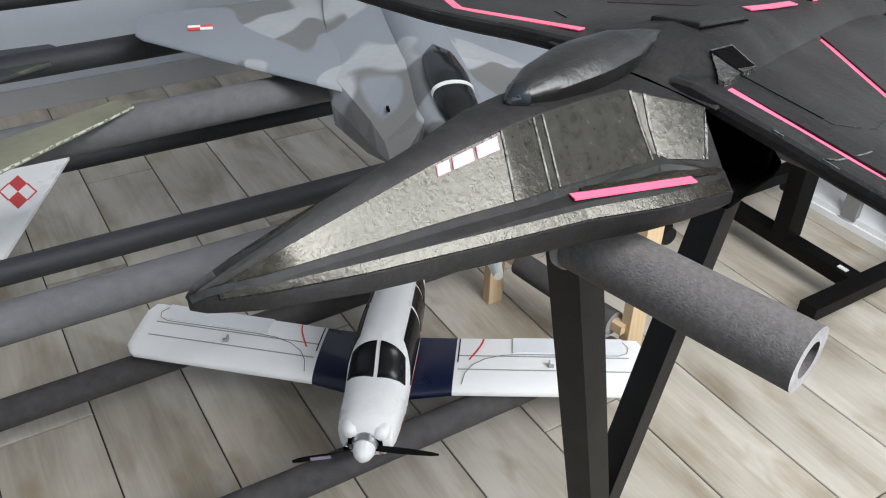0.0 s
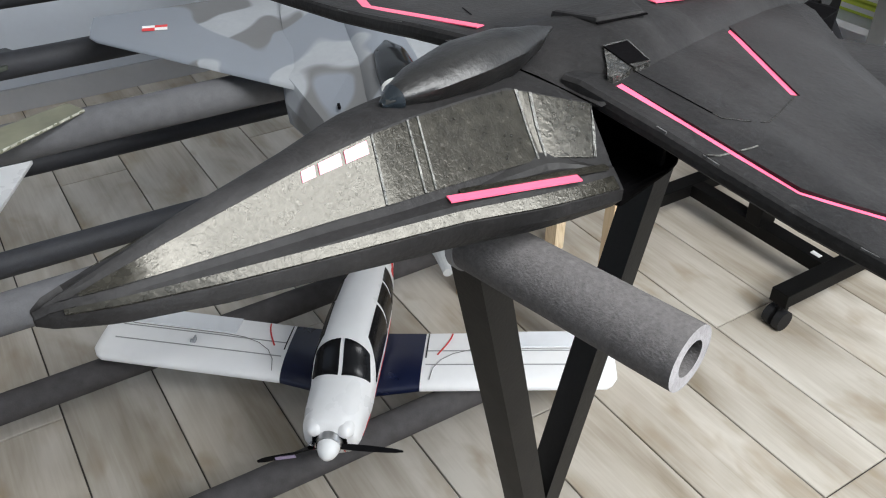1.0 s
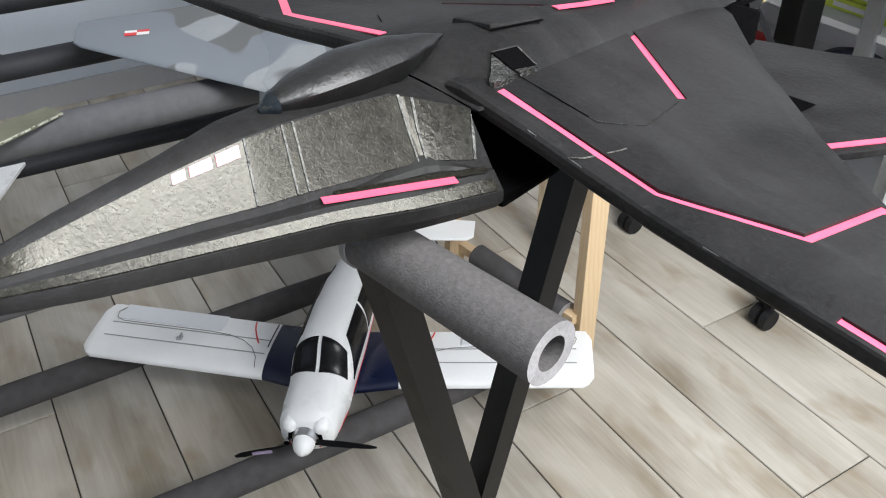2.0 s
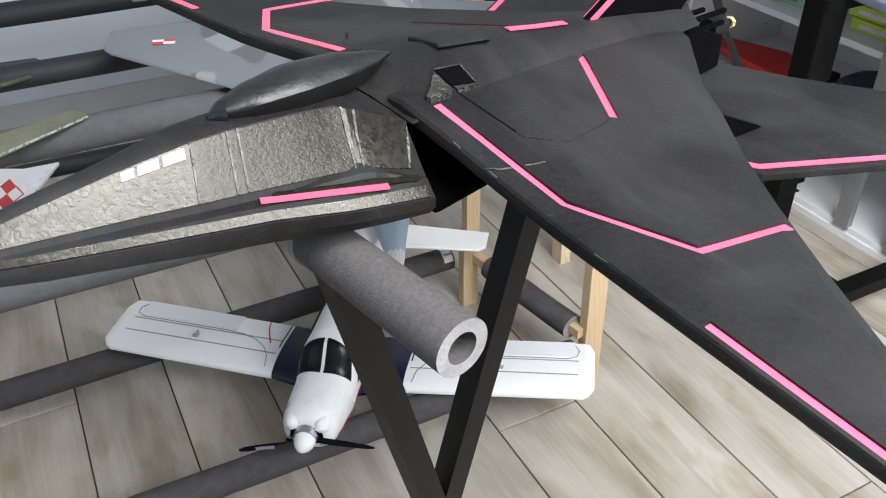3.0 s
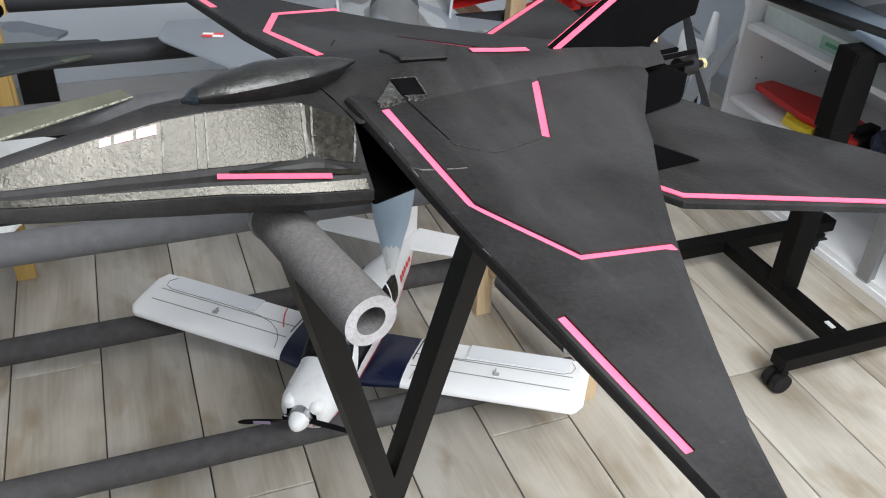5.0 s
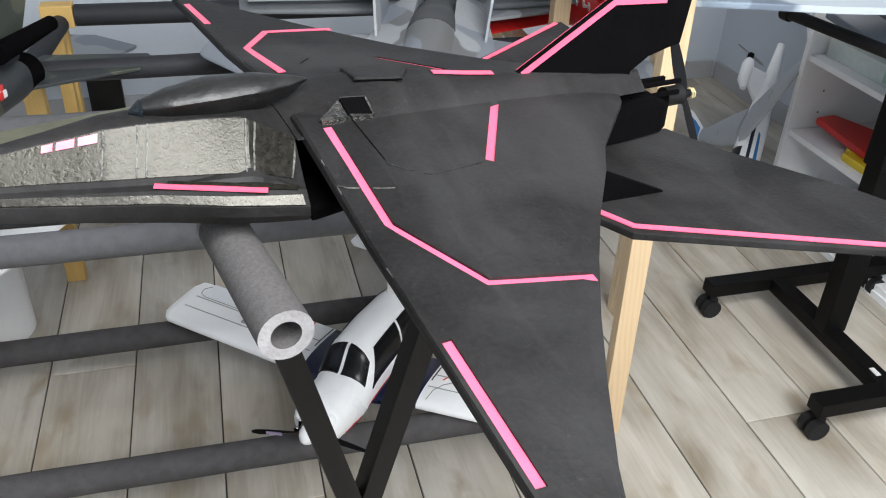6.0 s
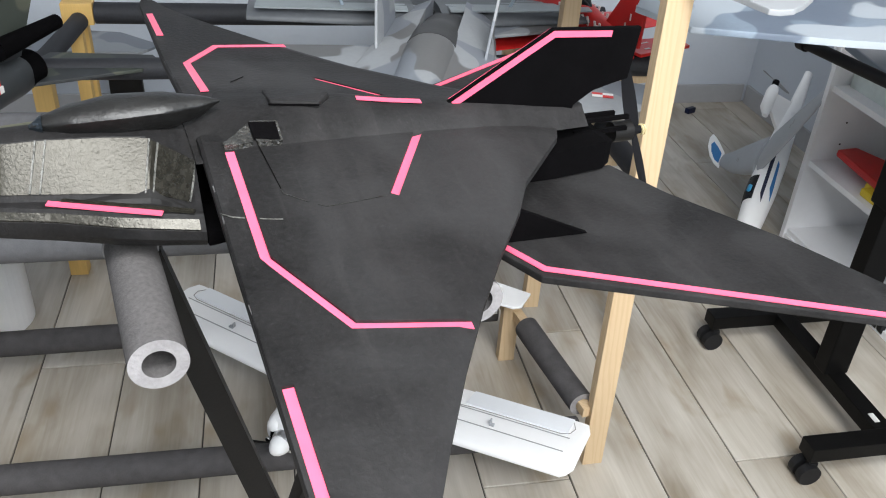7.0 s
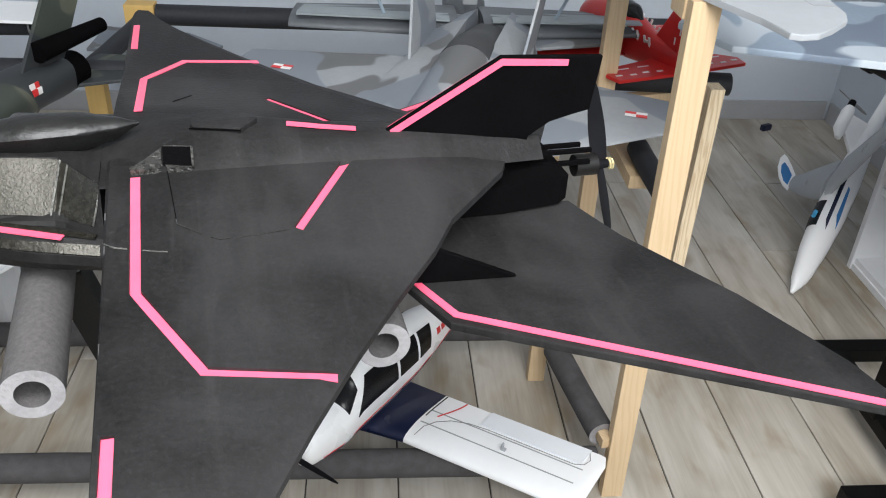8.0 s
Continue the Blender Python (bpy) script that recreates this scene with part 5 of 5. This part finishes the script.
tagged(part("rack_beam", bar(bmesh.new(), (1.130, 1.54, 0.630), (1.40, 1.60, 0.630), 0.024, 0.024, (0, 0, 1)), M_PINE), "pine arm under the red airplane's tail", "beam", "pine posts of the racks")

# ---------------------------------------------------------------- grey airplane parts behind the jets
M_FLAP = mat("pale_grey_flap", (0.24, 0.27, 0.28), 0.4, var=0.12)
gp = thing("model_airplane", Matrix.Translation((0.84, 1.80, 0.640)) @ Matrix.Rotation(radians(-92), 4, "Z"), "grey model airplane with exposed flap ribs and thin struts", "model airplane")
part("fuselage", body(bmesh.new(), [(-0.55, 0.03, 0.045, 0.10), (-0.35, 0.05, 0.02, 0.13), (-0.12, 0.055, 0.02, 0.135), (-0.02, 0.02, 0.05, 0.10)], 20, 20, 2.3), M_GREYP, gp, smooth=True)
for sd in (-1, 1):
    bm = bmesh.new()
    wing_panel(bm, [(sd * y, a, b, 0.10, t) for y, a, b, t in ((0.03, 0.16, -0.08, 0.026), (0.42, 0.12, -0.06, 0.014))], FOIL)
    part("wing", bm, M_GREYP, gp, smooth=True)
    for k in range(4):
        bm = bmesh.new()
        prism(bm, [(0.14 - 0.045 * k, sd * 0.05), (0.105 - 0.045 * k, sd * 0.05), (0.095 - 0.042 * k, sd * 0.40), (0.125 - 0.042 * k, sd * 0.40)], 0.128 - 0.008 * k, 0.132 - 0.008 * k)
        part("flap", bm, M_FLAP, gp, "pale grey flap strip")
    bm = bmesh.new()
    rod(bm, (0.10, sd * 0.20, 0.13), (0.16, sd * 0.26, 0.30), 0.004)
    part("strut", bm, M_LBLUE, gp, "thin blue-grey strut", smooth=True)
bm = bmesh.new()
rod(bm, (0.02, 0.0, 0.15), (0.02, 0.0, 0.19), 0.006)
box(bm, (0.04, 0.0, 0.155), (0.05, 0.035, 0.018), bev=0.003)
part("servo", bm, M_ALU, gp, "small bare servo")

# ---------------------------------------------------------------- white wing lying on the tall post
ww2 = flat_wing("white_wing", [(1.137, 0.774), (1.150, 0.768), (1.176, 0.774), (1.205, 0.798), (1.243, 0.836), (1.256, 0.866), (1.262, 0.930), (1.250, 1.12), (1.20, 1.60), (0.90, 1.60), (1.036, 1.07), (1.092, 0.916), (1.124, 0.835)], 1.031, 1.040, M_FOAMW, "white foam wing lying across the top of the pine posts")
bm = bmesh.new()
ribbon(bm, [(1.224, 0.900, 1.0398), (1.210, 1.12, 1.0398), (1.165, 1.58, 1.0398)], 0.0018, 0.0006)
ribbon(bm, [(1.224, 0.900, 1.0398), (1.258, 0.894, 1.0398)], 0.0018, 0.0006)
part("panel_line", bm, M_GREYL, ww2, "grey aileron gap")
tagged(part("end_bracket", box(bmesh.new(), (1.083, 0.996, 1.012), (0.036, 0.060, 0.034), bev=0.003), M_PINE), "small wood block at the post top", "block")

# ---------------------------------------------------------------- blue-grey camouflaged airplane on the desk
bj = thing("model_airplane", Matrix.Translation((2.02, 1.12, 0.752)), "blue-grey camouflaged model airplane with a broad wing, standing on the desk", "model airplane")
part("fuselage", body(bmesh.new(), [(-0.14, 0.34, 0.0, 0.12), (0.03, 0.32, 0.0, 0.12)], 4, 24, 2.5), M_CAMOG, bj, smooth=True)
M_CAMOB = camo("blue_grey_camouflage", [(0.25, 0.31, 0.385), (0.15, 0.185, 0.24), (0.47, 0.52, 0.57)], 3.6, 0.45, 8.0)
bm = bmesh.new()
prism(bm, [(0.05, 0.33), (-0.35, 0.40), (-0.74, 0.36), (-0.82, 0.22), (-0.76, 0.085), (-0.47, 0.00), (0.05, -0.11)], 0.112, 0.126, bev=0.004)
part("wing", bm, M_CAMOB, bj, "blue-grey camouflaged wing")

# ---------------------------------------------------------------- white pusher airplane leaning in the corner
NP, TP = Vector((1.792, 1.643, 0.020)), Vector((2.168, 2.089, 0.353))
ax = (NP - TP).normalized()
lat = Vector((-0.028, -0.792, 0.61))
lat = (lat - ax * lat.dot(ax)).normalized()
nrm = ax.cross(lat)
PW = Matrix(((ax.x, lat.x, nrm.x, TP.x), (ax.y, lat.y, nrm.y, TP.y), (ax.z, lat.z, nrm.z, TP.z), (0, 0, 0, 1)))
pw = thing("model_airplane", PW, "white and blue pusher model airplane leaning nose down against the shelf", "model airplane")
LN = (NP - TP).length
PF = [(-0.12, 0.010, -0.016, 0.010), (0.02, 0.020, -0.024, 0.018), (0.16, 0.030, -0.036, 0.032), (0.28, 0.038, -0.044, 0.042), (0.40, 0.042, -0.046, 0.044), (0.50, 0.036, -0.042, 0.036), (LN - 0.06, 0.024, -0.032, 0.020), (LN - 0.02, 0.011, -0.018, 0.008), (LN, 0.003, -0.008, 0.002)]
part("fuselage", body(bmesh.new(), PF, 34, 26, 2.2), M_WHITE, pw, "glossy white foam fuselage", smooth=True)
bay = part("camera_bay", patch(bmesh.new(), PF, [(0.455, 52), (0.455, 128), (0.365, 128), (0.365, 52)], 2.2, 0.002), M_GLASS, pw, "dark open camera bay", smooth=True)
bm = bmesh.new()
box(bm, body_point(PF, 0.42, radians(72), 0.006, 2.2), (0.022, 0.012, 0.010), None, 0.002)
part("connector", bm, mat("light_blue_plastic", (0.06, 0.35, 0.62), 0.4), bay, "light blue connector")
part("side_flash", patch(bmesh.new(), PF, [(0.46, 10), (0.27, 18), (0.25, 34), (0.43, 24)], 2.2, 0.001, 8), M_NAVY, pw, "navy flash", smooth=True)
part("side_flash", patch(bmesh.new(), PF, [(0.44, -22), (0.30, -6), (0.29, 2), (0.40, -2)], 2.2, 0.001, 8), M_BLUE, pw, "blue flash", smooth=True)
pod = part("motor_pod", body(bmesh.new(), [(0.015, 0.015, 0.078, 0.104), (0.03, 0.019, 0.073, 0.109), (0.10, 0.019, 0.072, 0.108), (0.135, 0.008, 0.074, 0.092)], 14, 18, 2.6), M_WHITE, pw, "white motor pod", smooth=True)
bm = bmesh.new()
prism(bm, [(0.03, 0.015), (0.035, 0.080), (0.10, 0.080), (0.17, 0.020)], -0.007, 0.007, Matrix.Rotation(radians(90), 4, "X"), bev=0.003)
part("pylon", bm, M_WHITE, pw, "white pylon of the motor pod", smooth=True)
pp = part("propeller", rod(bmesh.new(), (-0.012, 0, 0.091), (0.018, 0, 0.091), 0.011, seg=14), M_PROP, pod, "grey two-bladed propeller on a black motor")
bm = bmesh.new()
for sgn in (-1, 1):
    loft(bm, blade_rings((-0.010, 0, 0.091), (0, sgn * 0.2, sgn), (1, 0, 0), 0.062, 0.005, 40, 12))
pp.name = "motor"
part("propeller", bm, M_ALU, pod, "grey two-bladed propeller", smooth=True)
for sd in (-1, 1):
    st = ((0.01, 0.345, 0.185, 0.018), (0.08, 0.315, 0.168, 0.015), (0.16, 0.270, 0.150, 0.012), (0.23, 0.222, 0.138, 0.010), (0.285, 0.178, 0.122, 0.007), (0.300, 0.158, 0.118, 0.004))
    bm = bmesh.new()
    wing_panel(bm, [(sd * y, a, b, 0.034 + 0.03 * y, t) for y, a, b, t in st], FOIL)
    wing_p = part("wing", bm, M_FOAMW, pw, "white foam wing with faint markings", smooth=True)
    bm = bmesh.new()
    for k in range(2):
        box(bm, (0.235 - 0.012 * k, sd * (0.135 + 0.010 * k), 0.0525), (0.016, 0.003, 0.001), Matrix.Identity(4))
    part("marking", bm, M_GREYL, wing_p, "small grey marking")
    bm = bmesh.new()
    prism(bm, [(0.178, 0.0), (0.168, 0.020), (0.142, 0.045), (0.104, 0.064), (0.066, 0.070), (0.046, 0.064), (0.054, 0.050), (0.076, 0.028), (0.096, 0.012), (0.110, 0.0)], -0.003, 0.003, Matrix.Translation((0, sd * 0.300, 0.040)) @ Matrix.Rotation(radians(sd * -22), 4, "X") @ Matrix.Rotation(radians(90), 4, "X"), bev=0.001)
    wl = part("winglet", bm, M_WHITE, pw, "white upturned winglet")
    bm = bmesh.new()
    prism(bm, [(0.160, 0.008), (0.150, 0.026), (0.122, 0.046), (0.092, 0.056), (0.078, 0.050), (0.092, 0.032), (0.116, 0.010)], -0.0038, 0.0038, Matrix.Translation((0, sd * 0.300, 0.040)) @ Matrix.Rotation(radians(sd * -22), 4, "X") @ Matrix.Rotation(radians(90), 4, "X"))
    part("flash", bm, M_BLUE, wl, "blue winglet flash")

# ---------------------------------------------------------------- white shelf unit and its load
sx0, sx1, sy0, sy1 = 2.045, 2.46, 0.50, 1.80
shelf = thing("shelf_unit", Matrix.Translation((0, 0, 0)), "white laminate shelf unit with grey metal uprights", "shelf")
for y in (sy0, sy1):
    part("side_panel", box(bmesh.new(), ((sx0 + sx1) / 2, y, 0.6), (sx1 - sx0, 0.018, 1.2), bev=0.001), M_SHELF, shelf)
for z in (0.03, 0.27, 0.51, 0.78, 1.19):
    part("board", box(bmesh.new(), ((sx0 + sx1) / 2 + 0.004, (sy0 + sy1) / 2, z), (sx1 - sx0 - 0.012, sy1 - sy0 - 0.02, 0.018), bev=0.001), M_SHELF, shelf)
part("back_panel", box(bmesh.new(), (sx1 - 0.003, (sy0 + sy1) / 2, 0.6), (0.006, sy1 - sy0 - 0.02, 1.18)), M_SHELF, shelf)
part("plinth", box(bmesh.new(), (sx0 + 0.012, (sy0 + sy1) / 2, 0.011), (0.016, sy1 - sy0 - 0.02, 0.020)), M_SHELF, shelf)
for y in (1.10, 0.94):
    part("upright", box(bmesh.new(), (sx0 + 0.012, y, 0.60), (0.020, 0.045, 1.14), bev=0.001), M_ALU, shelf, "grey metal upright")
part("door_panel", box(bmesh.new(), (sx0 - 0.006, 0.80, 0.14), (0.012, 0.24, 0.24), bev=0.001), M_SHELF, shelf, "white lower front panel")
bm = bmesh.new()
for zz in (0.33, 0.40, 0.47, 0.56, 0.63, 0.70):
    for xx in (2.14, 2.38):
        rod(bm, (xx, sy1 - 0.0095, zz), (xx, sy1 - 0.0088, zz), 0.003, seg=8)
tagged(part("peg_hole", bm, M_DARK, shelf), "dark peg holes", kind="stuff")


def load(name, m, bm, material, label, category):
    ob = part(name, bm, material)
    ob.matrix_world = m
    return tagged(ob, label, category)


bm = bmesh.new()
prism(bm, [(-0.02, 0.20), (0.05, 0.21), (0.14, 0.04), (0.14, -0.20), (0.02, -0.20), (-0.02, -0.02)], 0, 0.022, bev=0.008)
load("red_wing", Matrix.Translation((2.12, 1.545, 0.305)) @ Matrix.Rotation(radians(3), 4, "X"), bm, M_RACER, "red foam wing piece lying on the shelf board", "model wing")
bm = bmesh.new()
box(bm, (0, 0, 0.012), (0.05, 0.10, 0.024), bev=0.006)
box(bm, (0.02, 0.05, 0.014), (0.03, 0.05, 0.026), bev=0.006)
load("yellow_clamp", Matrix.Translation((2.10, 1.52, 0.279)), bm, M_YELLOW, "yellow plastic clamp on the shelf board", "tool")
bm = bmesh.new()
box(bm, (0, 0, 0.014), (0.025, 0.03, 0.028), bev=0.008)
load("green_clip", Matrix.Translation((2.11, 1.40, 0.279)), bm, M_GREEN, "small green clip on the shelf board", "tool")
bm = bmesh.new()
bmesh.ops.create_icosphere(bm, subdivisions=3, radius=0.10)
for v in bm.verts:
    v.co *= 1 + 0.16 * noise.noise(v.co * 22)
    v.co.z = max(-0.055, v.co.z * 0.62)
    v.co.y *= 1.35
bag = load("plastic_bag", Matrix.Translation((2.21, 1.20, 0.334)), bm, M_BAG, "crumpled navy plastic bag with pale print", "bag")
bm = bmesh.new()
for k in range(6):
    box(bm, (-0.108, -0.05 + 0.022 * k, -0.02 + 0.006 * (k % 3)), (0.004, 0.012, 0.012))
part("print", bm, M_TEXTW, bag, "pale print marks")
bm = bmesh.new()
box(bm, (0, 0, 0.028), (0.30, 0.36, 0.056), bev=0.002)
cb = load("card_box", Matrix.Translation((2.25, 1.60, 0.519)), bm, M_CARD, "long pale card box with a green printed end", "box")
part("print", box(bmesh.new(), (-0.151, -0.115, 0.028), (0.002, 0.10, 0.036)), mat("pale_green_print", (0.34, 0.52, 0.42), 0.5), cb, "green printed label")
part("print", box(bmesh.new(), (-0.1525, -0.115, 0.028), (0.002, 0.060, 0.010)), M_GREEN, cb, "dark green lettering bar")
for k in range(3):
    pk = load("packet", Matrix.Translation((2.24 + 0.01 * k, 1.18 + 0.02 * k, 0.519 + 0.0305 * k)), box(bmesh.new(), (0, 0, 0.015), (0.24, 0.22, 0.030), bev=0.004), M_LIME, "lime green packet in a stack on the shelf", "package")
    part("print", box(bmesh.new(), (-0.121, 0.02, 0.015), (0.002, 0.12, 0.012)), M_TEXTW, pk, "white printed bar")
bm = bmesh.new()
for k in range(5):
    box(bm, (0.02 * math.sin(k * 2), 0.03 * k, 0.02 + 0.012 * (k % 2)), (0.10, 0.04, 0.04), Matrix.Rotation(radians(9 * k), 4, "Z"), bev=0.006)
load("cable_bundle", Matrix.Translation((2.20, 1.36, 0.279)), bm, M_RUBBER, "heap of black chargers and leads on the shelf", "electronics")

# ---------------------------------------------------------------- black board and camouflaged wing on the low rear level
tagged(part("black_board", box(bmesh.new(), (-0.022, 2.605, 0.18), (0.108, 0.026, 0.36), bev=0.002), M_STEEL), "upright black board behind the rear rack", "board")
flat_wing("camouflaged_wing", [(0.092, 2.600), (0.098, 2.618), (-0.040, 2.745), (-0.34, 2.80), (-0.34, 2.56), (0.045, 2.535)], 0.361, 0.371, M_CAMOG, "grey camouflaged model wing lying on the black board")

# ---------------------------------------------------------------- bucket, small box on the floor
bm = bmesh.new()
pipe(bm, (0, 0, 0.0), (0, 0, 0.30), 0.105, 0.100, 40)
bk = load("bucket", Matrix.Translation((-0.262, 1.610, 0.0)), bm, M_WHITE, "white plastic bucket standing on the floor", "bucket")
part("lid", rod(bmesh.new(), (0, 0, 0.30), (0, 0, 0.318), 0.112, seg=40), M_WHITE, bk, "white bucket lid", smooth=True)
load("blue_block", Matrix.Translation((2.19, 2.80, 0.0)) @ Matrix.Rotation(radians(25), 4, "Z"), box(bmesh.new(), (0, 0, 0.012), (0.046, 0.022, 0.024), bev=0.004), M_NAVY, "small dark blue block by the wall", "box")

flat_wing("foam_wing", [(-0.20, 1.83), (-0.215, 1.99), (-0.85, 2.02), (-0.85, 1.86)], 0.686, 0.694, M_WHITE, "white foam wing panel behind the green jet's fin")
foam_tube((-1.6, 1.90, 0.66), (-0.24, 1.90, 0.66), 0.024, M_FOAMD, "black foam tube under the white wing panel")


# ---------------------------------------------------------------- floor boards
W, L3, XJ = 0.19125, 0.478, 1.046
boards = {}


def board_mesh(w, l):
    """One mesh for all boards of a size."""
    key = (round(w, 3), round(l, 3))
    if key not in boards:
        bm = bmesh.new()
        box(bm, (0, 0, 0), (w - 0.0032, l - 0.0032, 0.010))
        bmesh.ops.bevel(bm, geom=[e for e in bm.edges if all(v.co.z > 0 for v in e.verts)], offset=0.0012, segments=1, affect="EDGES")
        bmesh.ops.recalc_face_normals(bm, faces=bm.faces[:])
        me = bpy.data.meshes.new("plank")
        bm.to_mesh(me)
        bm.free()
        me.materials.append(M_PLANK)
        boards[key] = me
    return boards[key]


for r in range(-19, 8):
    xa, xb = max(X0, XJ + r * W), min(X1, XJ + (r + 1) * W)
    k0 = {0: 0.906, 1: 1.402, 2: 0.460}[(r + 1) % 3]
    for k in range(-3, 3):
        ya, yb = max(Y0, k0 + k * 3 * L3), min(Y1, k0 + (k + 1) * 3 * L3)
        if xb - xa < 0.02 or yb - ya < 0.02:
            continue
        ob = new("plank", board_mesh(xb - xa, yb - ya))
        ob.location = ((xa + xb) / 2, (ya + yb) / 2, -0.005)
        ob.parent = floor
